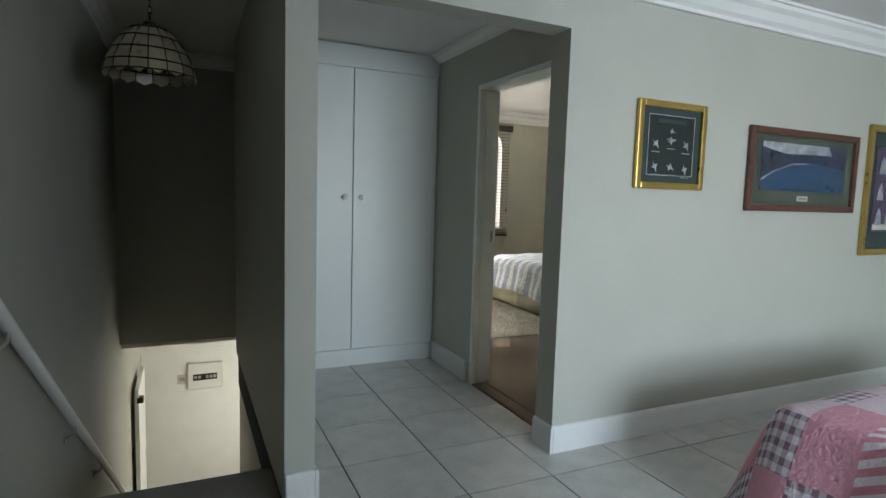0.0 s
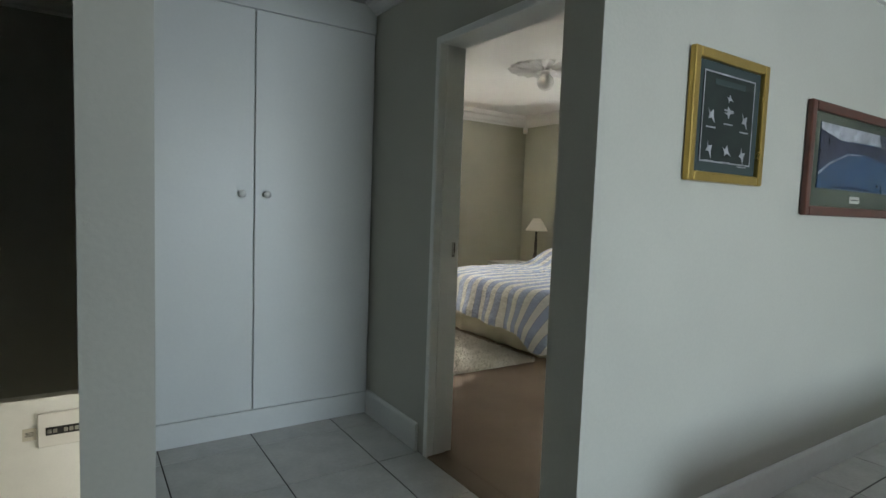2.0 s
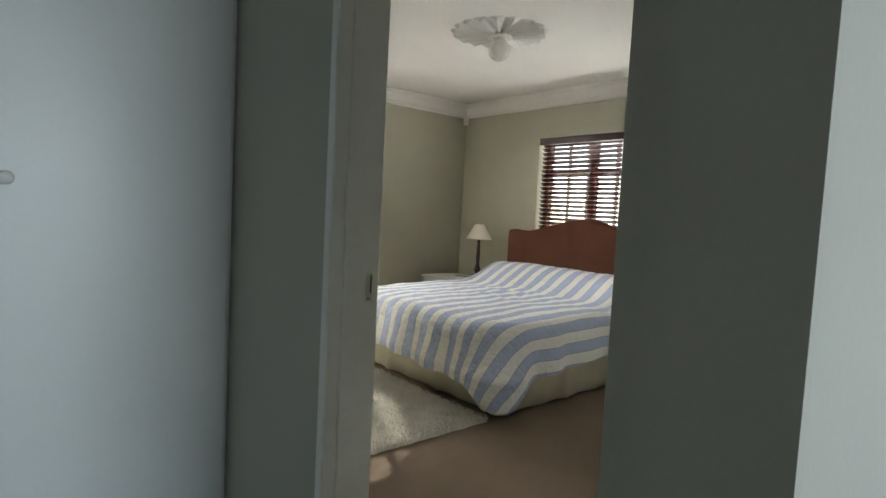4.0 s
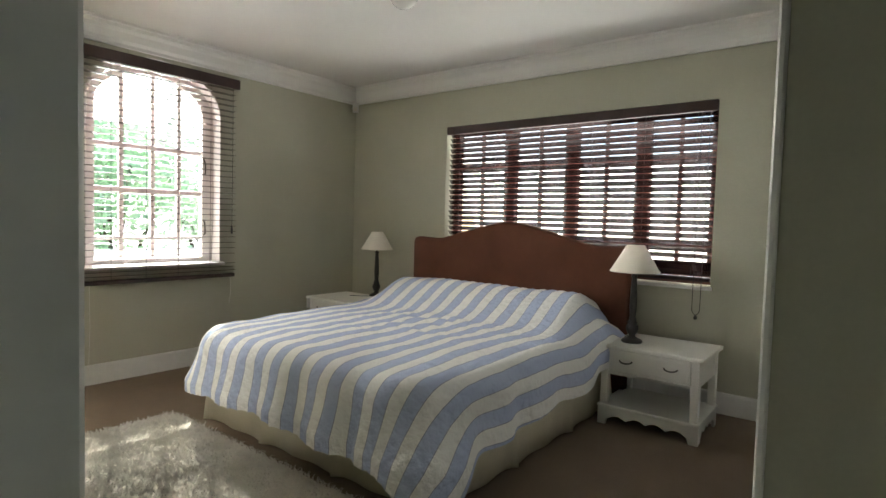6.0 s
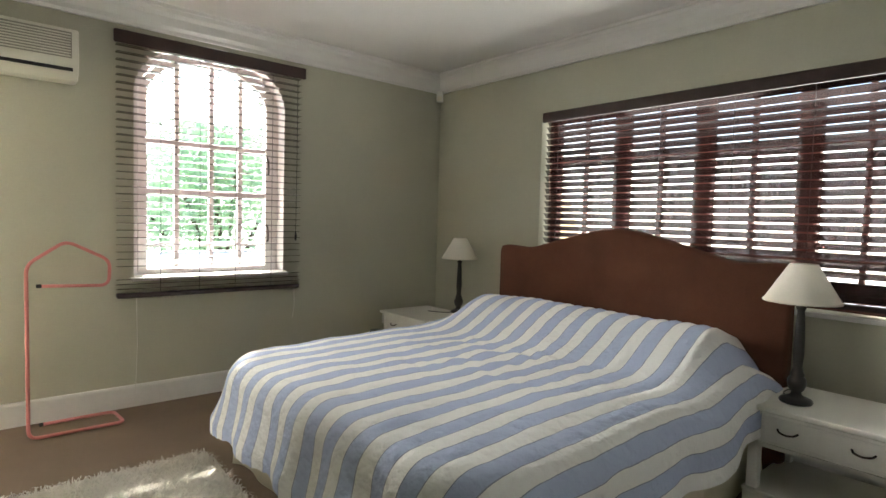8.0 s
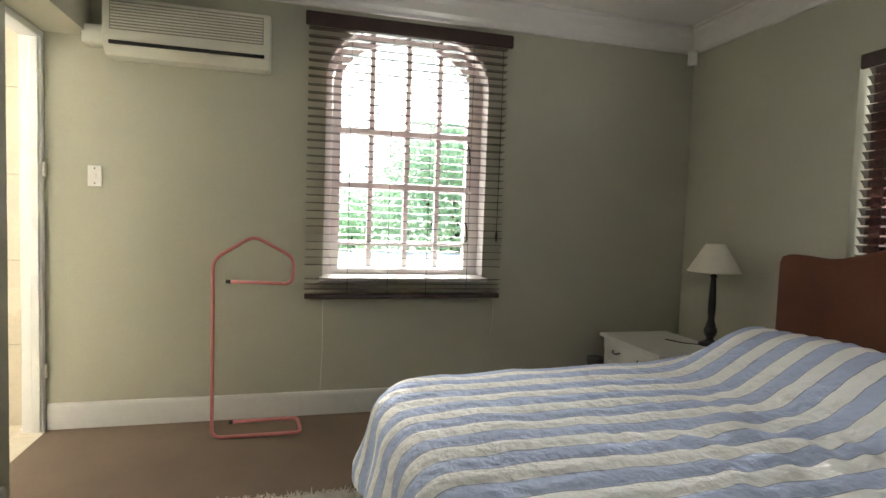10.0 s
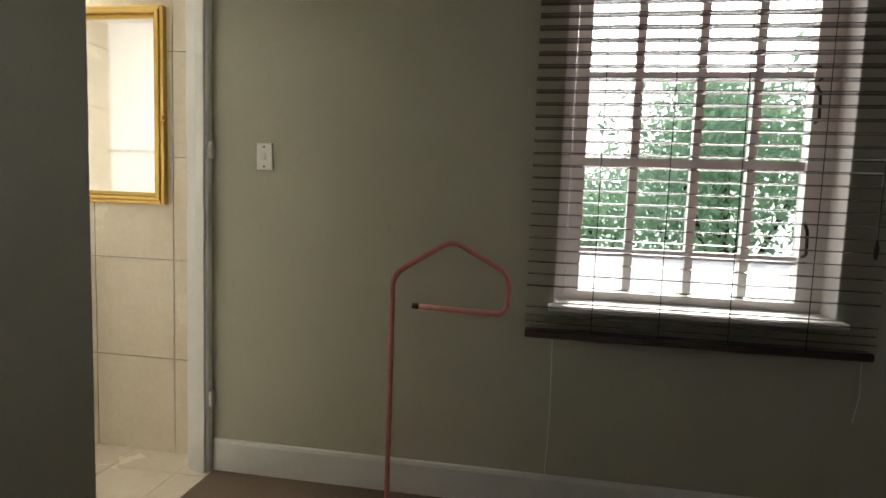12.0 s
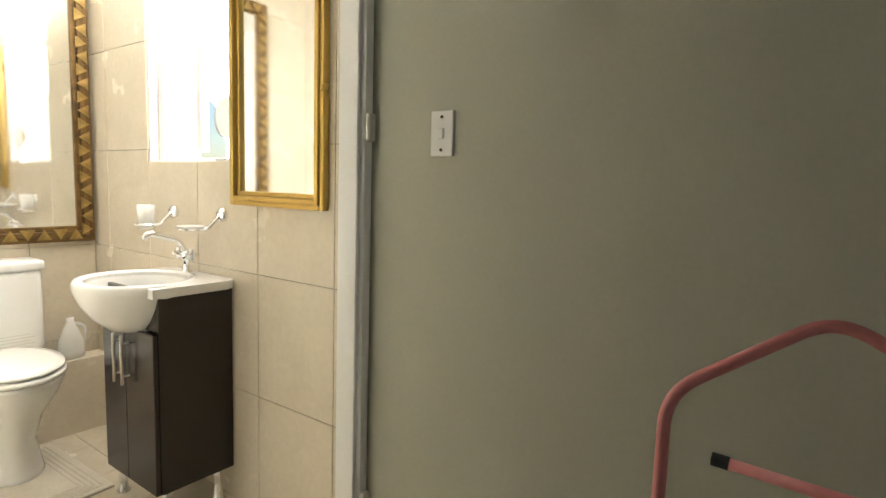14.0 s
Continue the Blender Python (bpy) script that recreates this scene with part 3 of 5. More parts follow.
def arched_window(name, o, y0, y1, bars_u, bars_z, material, label, fw=0.045, sash=0.0, reveal=8.18):
    """Window in a wall along x: rounded frame, glazing bars, panes and sill."""
    e = thing(name, (o[0] + o[1]) / 2, y0, o[2], label, "window")
    e["kind"] = "structure"
    off = Matrix.Translation((-(o[0] + o[1]) / 2, -y0, -o[2]))

    def put(nm, b, m):
        bmesh.ops.transform(b, matrix=off, verts=b.verts)
        return part(nm, b, m, e)
    k = 24
    mid, half = (o[0] + o[1]) / 2, (o[1] - o[0]) / 2
    spring = o[3] - o[4]
    outer = [(o[1], o[2]), (o[1], spring)] + [(mid + half * math.cos(math.pi * i / k), spring + o[4] * math.sin(math.pi * i / k)) for i in range(1, k)] + [(o[0], spring), (o[0], o[2])]
    hi, ri = half - fw, o[4] - fw
    inner = [(o[1] - fw, o[2] + fw * 0.4), (o[1] - fw, spring)] + [(mid + hi * math.cos(math.pi * i / k), spring + ri * math.sin(math.pi * i / k)) for i in range(1, k)] + [(o[0] + fw, spring), (o[0] + fw, o[2] + fw * 0.4)]

    def outline(g):
        hg, rg2 = half - g, o[4] - g
        return [(o[1] - g, o[2] + g * 0.4), (o[1] - g, spring)] + [(mid + hg * math.cos(math.pi * i / k), spring + rg2 * math.sin(math.pi * i / k)) for i in range(1, k)] + [(o[0] + g, spring), (o[0] + g, o[2] + g * 0.4)]

    def ring(p0, p1, d0, d1):
        b = bmesh.new()
        rows = [[b.verts.new((p[0], d, p[1])) for p in pts] for pts in (p0, p1) for d in (d0, d1)]
        n2 = len(p0)
        for i in range(n2):
            j = (i + 1) % n2
            for r0, r1 in ((0, 1), (1, 3), (3, 2), (2, 0)):
                b.faces.new((rows[r0][i], rows[r0][j], rows[r1][j], rows[r1][i]))
        return b
    put("window_frame", ring(outer, inner, y0, y1), material)
    # Thin white ring added over the wall's reveal to make it look brightly lit.
    put("bright_reveal", ring(outer, [(p[0] + (0.004 if p[0] < mid else -0.004), p[1] - 0.004 if p[1] >= spring else p[1] + 0.004) for p in outer], reveal, y0 - 0.001), material)
    if sash:
        put("casement", ring(outline(fw + 0.003), outline(fw + sash), y0 - 0.012, y1 - 0.004), material)
    io = (o[0] + fw, o[1] - fw, o[2] + fw, o[3] - fw, ri)
    for u in bars_u:
        put("glazing_bar", box(u - 0.016, u + 0.016, y0 + 0.008, y1 - 0.008, o[2] + fw, arch_z(u, io)), material)
    for z in bars_z:
        put("glazing_bar", box(o[0] + fw, o[1] - fw, y0 + 0.004, y1 - 0.004, z - 0.016, z + 0.016), material)
    g = prism([(p[0], p[1]) for p in inner], (y0 + y1) / 2 - 0.002, (y0 + y1) / 2 + 0.002, "y")
    pane = put("pane", g, M_GLASS)
    pane.visible_shadow = False
    return e


arched_window("window_1", N_WIN, 8.20, 8.25, (4.42, 4.65, 4.855), (1.05, 1.41, 1.745), M_WINWHITE, "white wooden arched window with glazing bars", 0.045, 0.055, NY + 0.002)
win1 = bpy.data.objects["window_1"]
for hz in (0.22, 0.72):
    part("stay", tube(rounded([(0.415, -0.016, hz), (0.415, -0.045, hz + 0.01), (0.41, -0.05, hz + 0.10), (0.40, -0.04, hz + 0.13)], 0.02), 0.006, 8), M_BRONZE, win1, "dark bronze casement fastener", True)
struct("window_sill_1", box(4.11, 5.16, 8.03, 8.20, 0.826, 0.849, 0.004), M_WINWHITE, "white sill of the arched window")
arched_window("window_2", B_WIN, 8.22, 8.27, (1.575,), (2.0,), M_WINWHITE, "white arched bathroom window")

# wide window in the east wall
ew = thing("window_3", 6.80, 5.735, 0.85, "red-brown wooden window with four casements", "window")
ew["kind"] = "structure"


def ewp(nm, b, m):
    bmesh.ops.transform(b, matrix=Matrix.Translation((-6.80, -5.735, -0.85)), verts=b.verts)
    return part(nm, b, m, ew)


ewp("window_frame", box(6.78, 6.84, 4.60, 6.87, 0.85, 0.91, 0.004), M_REDWOOD)
ewp("window_frame", box(6.78, 6.84, 4.60, 6.87, 2.04, 2.10, 0.004), M_REDWOOD)
ewp("window_frame", box(6.78, 6.84, 4.60, 4.66, 0.91, 2.04, 0.004), M_REDWOOD)
ewp("window_frame", box(6.78, 6.84, 6.81, 6.87, 0.91, 2.04, 0.004), M_REDWOOD)
for y in (5.13, 5.70, 6.27):
    ewp("mullion", box(6.775, 6.845, y - 0.055, y + 0.055, 0.91, 2.04, 0.005), M_REDWOOD)
cols = [(4.66, 5.075), (5.185, 5.645), (5.755, 6.215), (6.325, 6.81)]
for y0, y1 in cols:
    for z in (1.11, 1.74):
        ewp("glazing_bar", box(6.795, 6.825, y0, y1, z - 0.016, z + 0.016), M_REDWOOD)
    ym = (y0 + y1) / 2
    for z0, z1 in ((0.91, 1.094), (1.126, 1.724), (1.756, 2.04)):
        ewp("glazing_bar", box(6.795, 6.825, ym - 0.013, ym + 0.013, z0, z1), M_REDWOOD)
        for q0, q1 in ((y0, ym - 0.013), (ym + 0.013, y1)):
            pn = ewp("pane", box(6.808, 6.812, q0, q1, z0, z1), M_GLASS)
            pn.visible_shadow = False
struct("window_sill_3", box(6.635, 6.779, 4.59, 6.88, 0.822, 0.849, 0.004), M_WHITE, "white painted window sill")

# ---- bedroom things ----


def blind(name, x, y, rz, width, top, bottom, pitch, tilt, label, cords, valance, stack=3):
    """Wooden venetian blind; local x along the wall, local -y into the room."""
    e = thing(name, x, y, bottom, label, "window blind", rz=rz)
    hw, h = width / 2, top - bottom
    b = box(-hw, hw, -0.035, 0.03, h - 0.05, h, 0.004)
    part("headrail", b, M_DARKWOOD, e)
    if valance:
        part("valance", box(-hw - 0.02, hw + 0.02, -0.055, -0.036, h - 0.075, h + 0.004, 0.006), M_DARKWOOD, e)
    b = bmesh.new()
    nseg = 5
    prof = []
    for s in (1, -1):
        pts = [(-0.0235 + 0.047 * i / nseg, 0.003 * (1 - (2 * i / nseg - 1) ** 2) + s * 0.0014) for i in range(nseg + 1)]
        prof += pts if s > 0 else pts[::-1]
    c, s = math.cos(radians(tilt)), math.sin(radians(tilt))
    prof = [(p[0] * c - p[1] * s, p[0] * s + p[1] * c) for p in prof]
    prism(prof, -hw, hw, "x", bm=b)
    sm = mesh_from(b, "slat", M_SLAT)
    z = 0.055
    zs = []
    for i in range(stack):
        zs.append(z + 0.03 * i)
    zz = h - 0.075
    while zz > 0.055 + 0.03 * stack + pitch * 0.5:
        zs.append(zz)
        zz -= pitch
    for q in zs:
        o = new("slat", sm)
        o.parent = e
        o.location = (random.uniform(-0.002, 0.002), 0, q)
        o.rotation_euler = (random.uniform(-0.02, 0.02) - (0.12 if q < 0.05 + 0.03 * stack else 0.0), random.uniform(-0.0012, 0.0012), 0)
    part("bottom_rail", box(-hw, hw, -0.028, 0.028, 0.0, 0.03, 0.006), M_DARKWOOD, e)
    for u in cords:
        part("ladder_cord", tube([(u, -0.027, 0.03), (u, -0.027, h - 0.05)], 0.0016, 5), M_BLACK, e)
    return e


bl = blind("venetian_blind", 4.63, 8.03, 0, 1.21, 2.36, 0.725, 0.0454, -3.5, "dark mahogany venetian blind over the arched window", (-0.36, -0.12, 0.12, 0.38), True)
part("pull_cord", tube([(0.565, -0.04, 1.55), (0.566, -0.04, 1.0), (0.563, -0.04, 0.42)], 0.0022, 5), M_BLACK, bl)
part("pull_tassel", lathe([(0.002, 0.36), (0.007, 0.365), (0.009, 0.40), (0.004, 0.425), (0.002, 0.43)], 0.563, -0.04, 10), M_BLACK, bl)
part("hanging_cord", tube([(0.56, -0.03, 0.0), (0.565, -0.03, -0.12), (0.55, -0.03, -0.22)], 0.0018, 5), M_PLASTIC, bl)
part("hanging_cord", tube([(-0.50, -0.03, 0.0), (-0.495, -0.025, -0.3), (-0.505, -0.02, -0.62)], 0.0018, 5), M_PLASTIC, bl)
bl2 = blind("venetian_blind", 6.705, 5.735, -90, 2.25, 2.098, 0.875, 0.0465, -49, "dark mahogany venetian blind half open over the wide window", (-1.0, -0.62, -0.2, 0.25, 0.65, 1.0), False)
part("valance", box(-1.132, 1.132, -0.062, -0.040, 1.15, 1.222, 0.006), M_DARKWOOD, bl2)
part("pull_cord", tube(rounded([(1.03, -0.045, 1.15), (1.03, -0.075, -0.20), (1.055, -0.075, -0.23), (1.08, -0.075, -0.20), (1.085, -0.045, 1.15)], 0.02), 0.0025, 6), M_BLACK, bl2)
part("pull_tassel", lathe([(0.003, -0.255), (0.012, -0.25), (0.012, -0.235), (0.004, -0.225)], 1.055, -0.075, 10), M_BLACK, bl2)

# bed
BX0, BX1, BY0, BY1, BTOP = 4.36, 6.27, 5.125, 6.87, 0.595


def cover_mesh():
    """Bedspread: flat over the mattress, raised over pillows, falling in folds round the foot and sides."""
    b = bmesh.new()
    uvl = b.loops.layers.uv.new("UVMap")
    du, dv = 0.425, 0.395
    nu, nv = 110, 200
    L, W = BX1 - BX0, BY1 - BY0
    grid = []
    for i in range(nu + 1):
        row = []
        for j in range(nv + 1):
            u = -du + (L + du) * i / nu
            near = dv - 0.075 * max(0.0, u) / L
            v = -near + (W + near + dv) * j / nv
            cx, cy = min(max(u, 0), L), min(max(v, 0), W)
            RC = 0.22
            if cx < RC and (cy < RC or cy > W - RC):
                kx, ky = RC, RC if cy < RC else W - RC
                wx, wy = u - kx, v - ky
                wl = math.hypot(wx, wy)
                if wl > RC:
                    cx, cy = kx + wx / wl * RC, ky + wy / wl * RC
            ex, ey = cx - u, (cy - v)
            d = math.hypot(ex, ey)
            if d > 0:
                cap = 0.54 if v < W / 2 else 0.41
                keep = min(d, cap + 0.12 * (d - cap)) / d
                ex, ey, d = ex * keep, ey * keep, d * keep
            x, y, z = BX0 + cx, BY0 + cy, BTOP
            # pillows under the cover
            q = (cx - (L - 0.74)) / 0.46
            if q > 0:
                s = min(q, 1.0)
                s = s * s * (3 - 2 * s)
                lim = min(1.0, min(cy, W - cy) / 0.16 + 0.25)
                z += 0.185 * s * lim * (1 - 0.05 * math.exp(-((cy - W / 2) / 0.12) ** 2))
                if q > 1.1:
                    z -= 0.16 * (q - 1.1)
            # soft top
            z += 0.022 * noise.noise((x * 1.4, y * 1.6, 0.3)) + 0.010 * noise.noise((x * 5, y * 3.5, 1.7))
            wr = math.exp(-((cx - L + 0.95) / 0.38) ** 2) * math.exp(-((cy - W * 0.52) / 0.5) ** 2)
            z += wr * 0.016 * math.sin(38 * x + 6 * noise.noise((x * 3, y * 4, 0))) * (0.4 + noise.noise((x * 6, y * 6, 2)))
            z += 0.006 * abs(math.sin(math.pi * v / 0.0725)) + 0.004 * noise.noise((x * 14, y * 9, 7))
            edge = min(cx, cy, W - cy)
            z -= 0.012 * math.exp(-edge / 0.10)
            if d > 0:
                nx, ny = -ex / d, -ey / d
                r = 0.11
                if d < r * math.pi / 2:
                    a = d / r
                    out, drop = r * math.sin(a), r * (1 - math.cos(a))
                else:
                    out, drop = r, r + d - r * math.pi / 2
                wgt = ex * ex / (d * d)
                fall = min(1.0, drop / 0.3)
                out += (0.02 + 0.03 * wgt + (0.62 if v < W / 2 else 0.25) * wgt * (1 - wgt)) * fall * fall + fall * (0.021 * (wgt * math.sin(y * 17 + 2.5 * noise.noise((y * 3, 0.5, 0))) + (1 - wgt) * math.sin(x * 15 + 2.5 * noise.noise((x * 3, 0.5, 3)))) + 0.022 * noise.noise((x * 4, y * 4, 5)))
                x, y, z = x + nx * out, y + ny * out, z - drop
                z = max(z, 0.03 + 0.004 * math.sin(i))
            row.append((b.verts.new((x, y, z)), u, v))
        grid.append(row)
    for i in range(nu):
        for j in range(nv):
            qd = (grid[i][j], grid[i + 1][j], grid[i + 1][j + 1], grid[i][j + 1])
            f = b.faces.new([g[0] for g in qd])
            for lp, g in zip(f.loops, qd):
                lp[uvl].uv = (g[1], g[2])
    return b


bed = thing("bed", 5.24, 5.98, 0.012, "king-size bed with a rust suede headboard and cream skirt", "bed")


def bedp(nm, b, m, label="", smooth=False):
    bmesh.ops.transform(b, matrix=Matrix.Translation((-5.24, -5.98, -0.012)), verts=b.verts)
    return part(nm, b, m, bed, label, smooth)


def headboard_outline():
    pts = [(5.03, 0.08), (5.03, 1.06), (5.045, 1.095), (5.08, 1.105)]
    for i in range(1, 20):
        q = i / 20
        y = 5.08 + 1.80 * q
        s = max(0.0, 1 - abs(q - 0.5) / 0.42)
        s = s * s * (3 - 2 * s)
        pts.append((y, 1.105 + 0.14 * s - 0.012 * math.sin(math.pi * q * 4) ** 2 * (1 - s)))
    pts += [(6.88, 1.105), (6.915, 1.095), (6.93, 1.06), (6.93, 0.08)]
    return pts


hbm = prism(headboard_outline(), 6.29, 6.39, "x")
bmesh.ops.bevel(hbm, geom=[e for e in hbm.edges if abs(e.verts[0].co.x - e.verts[1].co.x) < 1e-6], offset=0.022, segments=3, profile=0.5, affect="EDGES")
bedp("headboard", hbm, M_SUEDE, "camel-backed headboard in rust brown suede", True)
bedp("mattress", box(4.36, 6.28, 5.12, 6.86, 0.33, 0.545, 0.05, segs=3), M_CREAM)
bedp("base", box(4.38, 6.28, 5.13, 6.85, 0.06, 0.33, 0.02), M_CREAM)


def skirt_mesh(a, c, out):
    b = bmesh.new()
    n = 60
    rows = []
    for i in range(n + 1):
        q = i / n
        x, y = a[0] + (c[0] - a[0]) * q, a[1] + (c[1] - a[1]) * q
        fold = 0.006 * math.sin(q * 40) + 0.025 * sum(math.exp(-((q - k) / 0.012) ** 2) for k in (0.33, 0.66, 0.98, 0.02))
        rows.append([b.verts.new((x + out[0] * (fold * s + w), y + out[1] * (fold * s + w), z)) for z, s, w in ((0.33, 0.2, 0), (0.18, 0.7, 0.004), (0.03, 1.2, 0.008), (0.03, 1.2, 0.0), (0.33, 0.2, -0.006))])
    for r0, r1 in zip(rows, rows[1:]):
        for k in range(5):
            b.faces.new((r0[k], r1[k], r1[(k + 1) % 5], r0[(k + 1) % 5]))
    return b


bedp("skirt", skirt_mesh((4.36, 5.12), (4.36, 6.86), (-1, 0)), M_CREAM, "", True)
bedp("skirt", skirt_mesh((4.36, 5.12), (6.27, 5.12), (0, -1)), M_CREAM, "", True)
bedp("skirt", skirt_mesh((4.36, 6.86), (6.27, 6.86), (0, 1)), M_CREAM, "", True)
cov = part("bedspread", cover_mesh(), M_STRIPE, None, "", True)
tagged(cov, "blue and cream striped cotton bedspread draped over the bed", "bedspread")


def nightstand(x, y, label):
    """Front faces -x; x, y at the middle of the foot."""
    e = thing("nightstand", x, y, 0.012, label, "nightstand", "nightstands beside the bed")
    d, w, h = 0.235, 0.285, 0.50
    part("top", box(-d - 0.025, d + 0.01, -w - 0.025, w + 0.025, h - 0.022, h, 0.007, segs=2), M_NIGHT, e)
    for sx in (-1, 1):
        for sy in (-1, 1):
            x0 = sx * d if sx < 0 else d - 0.045
            y0 = sy * w if sy < 0 else w - 0.045
            part("leg", box(x0, x0 + 0.045, y0, y0 + 0.045, 0.10, h - 0.022, 0.004), M_NIGHT, e)
    part("side_panel", box(-d + 0.045, d - 0.045, -w + 0.008, -w + 0.024, 0.32, h - 0.022), M_NIGHT, e)
    part("side_panel", box(-d + 0.045, d - 0.045, w - 0.024, w - 0.008, 0.32, h - 0.022), M_NIGHT, e)
    part("back_panel", box(d - 0.03, d - 0.016, -w + 0.045, w - 0.045, 0.32, h - 0.022), M_NIGHT, e)
    part("rail", box(-d + 0.006, -d + 0.02, -w + 0.045, w - 0.045, 0.315, 0.332), M_NIGHT, e)
    dr = part("drawer", box(-d - 0.002, -d + 0.016, -w + 0.05, w - 0.05, 0.337, h - 0.028, 0.003), M_NIGHT, e)
    part("moulding", box(-d - 0.006, -d - 0.0015, -w + 0.065, w - 0.065, 0.352, h - 0.043, 0.002), M_NIGHT, dr)
    for yy in (-0.13, 0.13):
        hb = tube(rounded([(-d - 0.006, yy - 0.038, 0.412), (-d - 0.022, yy - 0.030, 0.405), (-d - 0.024, yy, 0.398), (-d - 0.022, yy + 0.030, 0.405), (-d - 0.006, yy + 0.038, 0.412)], 0.012), 0.0042, 7)
        part("handle", hb, M_BRONZE, dr, "dark bronze drop handle")
    part("shelf", box(-d - 0.012, d, -w - 0.012, w + 0.012, 0.105, 0.125, 0.004), M_NIGHT, e)

    def apron(span):
        pts = [(-span, 0.105), (-span, 0.0), (-span + 0.05, 0.0)]
        n = 40
        for i in range(n + 1):
            q = -1 + 2 * i / n
            pts.append((q * (span - 0.06), 0.035 + 0.022 * abs(math.sin(q * math.pi * 2.0)) + 0.012 * (1 - abs(q))))
        return pts + [(span - 0.05, 0.0), (span, 0.0), (span, 0.105)]
    part("apron", prism(apron(w + 0.008), -d - 0.008, -d + 0.008, "x"), M_NIGHT, e, "scalloped front apron")
    part("apron", prism(apron(d - 0.012), -w - 0.006, -w + 0.008, "y"), M_NIGHT, e)
    part("apron", prism(apron(d - 0.012), w - 0.008, w + 0.006, "y"), M_NIGHT, e)
    part("back_foot", box(d - 0.012, d + 0.0, -w, w, 0.0, 0.105), M_NIGHT, e)
    return e


n1 = nightstand(6.17, 4.765, "white painted nightstand with one drawer and a scalloped base")
n2 = copy_thing(n1, pose(6.17, 7.60, 0.012))
tagged(n2, "white painted nightstand beside the far side of the bed")


def table_lamp(x, y, z):
    e = thing("table_lamp", x, y, z, "table lamp with a black turned wooden base and cream shade", "lamp", "pair of bedside lamps")
    prof = [(0.062, 0), (0.066, 0.008), (0.060, 0.018), (0.040, 0.026), (0.022, 0.036), (0.020, 0.048), (0.030, 0.060), (0.038, 0.085), (0.036, 0.105), (0.026, 0.118), (0.030, 0.126), (0.024, 0.135), (0.018, 0.16), (0.0225, 0.22), (0.021, 0.28), (0.0165, 0.38), (0.014, 0.405), (0.020, 0.415), (0.020, 0.423), (0.010, 0.43), (0.009, 0.46)]
    part("base", lathe(prof, segs=28), M_BLACKWOOD, e, "", True)
    b = bmesh.new()
    lathe([(0.148, 0.445), (0.147, 0.450), (0.054, 0.610), (0.052, 0.611), (0.052, 0.607), (0.144, 0.447)], segs=40, bm=b)
    part("shade", b, M_SHADE, e, "cream conical fabric shade", True)
    part("rim", lathe([(0.149, 0.443), (0.1505, 0.447), (0.149, 0.453), (0.146, 0.447)], segs=40), M_SHADE, e)
    part("fitting", lathe([(0.012, 0.46), (0.014, 0.47), (0.014, 0.51), (0.028, 0.53), (0.028, 0.56), (0.012, 0.585)], segs=14), M_PLASTIC, e, "", True)
    part("flex", tube(rounded([(0.03, 0.05, 0.006), (0.12, 0.09, 0.005), (0.24, 0.07, 0.004)], 0.05), 0.003, 6), M_BLACK, e)
    return e


l1 = table_lamp(6.09, 4.92, 0.513)
l2t = copy_thing(l1, pose(6.39, 7.47, 0.513, 0, 0, 120))

# wardrobe along the south wall
WY = 3.95
WX = [3.812, 4.42, 5.16, 5.90, 6.645]


def knob(parent, x, y, z):
    b = bmesh.new()
    prof = [(0.009, 0), (0.007, 0.006), (0.006, 0.016), (0.010, 0.020), (0.0135, 0.024), (0.0135, 0.029), (0.009, 0.034), (0.0, 0.035)]
    lathe(prof, segs=14, bm=b)
    bmesh.ops.transform(b, matrix=pose(x, y, z, -90) @ Matrix.Diagonal((0.75, 0.75, 0.85, 1)), verts=b.verts)
    return part("knob", b, M_BRASS, parent, "polished brass knob", True)


for i, (x0, x1) in enumerate(zip(WX, WX[1:])):
    e = thing("wardrobe", (x0 + x1) / 2, 3.527 + 0.026 * ((x0 + x1) / 2 - 3.68), 0.012, "built-in white wardrobe unit with brass knobs", "wardrobe", "row of built-in wardrobes", 1.5)
    hw = (x1 - x0) / 2
    part("body", box(-hw + 0.001, hw - 0.001, -0.29, 0.345, 0.0, 2.54, 0.003), M_CUPB, e)
    for side in (-1, 1):
        q0, q1 = (-hw + 0.004, -0.002) if side < 0 else (0.002, hw - 0.004)
        d1 = part("door", box(q0, q1, 0.3455, 0.366, 0.80, 2.10, 0.004), M_CUPB, e)
        knob(d1, side * 0.045, 0.366, 1.16)
        d2 = part("door", box(q0, q1, 0.3455, 0.366, 2.106, 2.52, 0.004), M_CUPB, e)
        knob(d2, side * 0.045, 0.366, 2.17)
        for k, (z0, z1) in enumerate(((0.10, 0.44), (0.446, 0.794))):
            dr = part("drawer", box(q0, q1, 0.3455, 0.366, z0, z1, 0.004), M_CUPB, e)
            knob(dr, (q0 + q1) / 2, 0.366, (z0 + z1) / 2)

dh = thing("door_stop", 3.68, 3.53, 1.012, "small brass door stop on the return wall", "door stop", rz=90)
kp = lathe([(0.016, 0), (0.016, 0.003), (0.007, 0.006), (0.006, 0.022), (0.013, 0.028), (0.014, 0.036), (0.008, 0.042), (0.0, 0.043)], segs=16)
bmesh.ops.transform(kp, matrix=pose(0, 0, 0, -90), verts=kp.verts)
part("knob_body", kp, M_BRASS, dh, "", True)

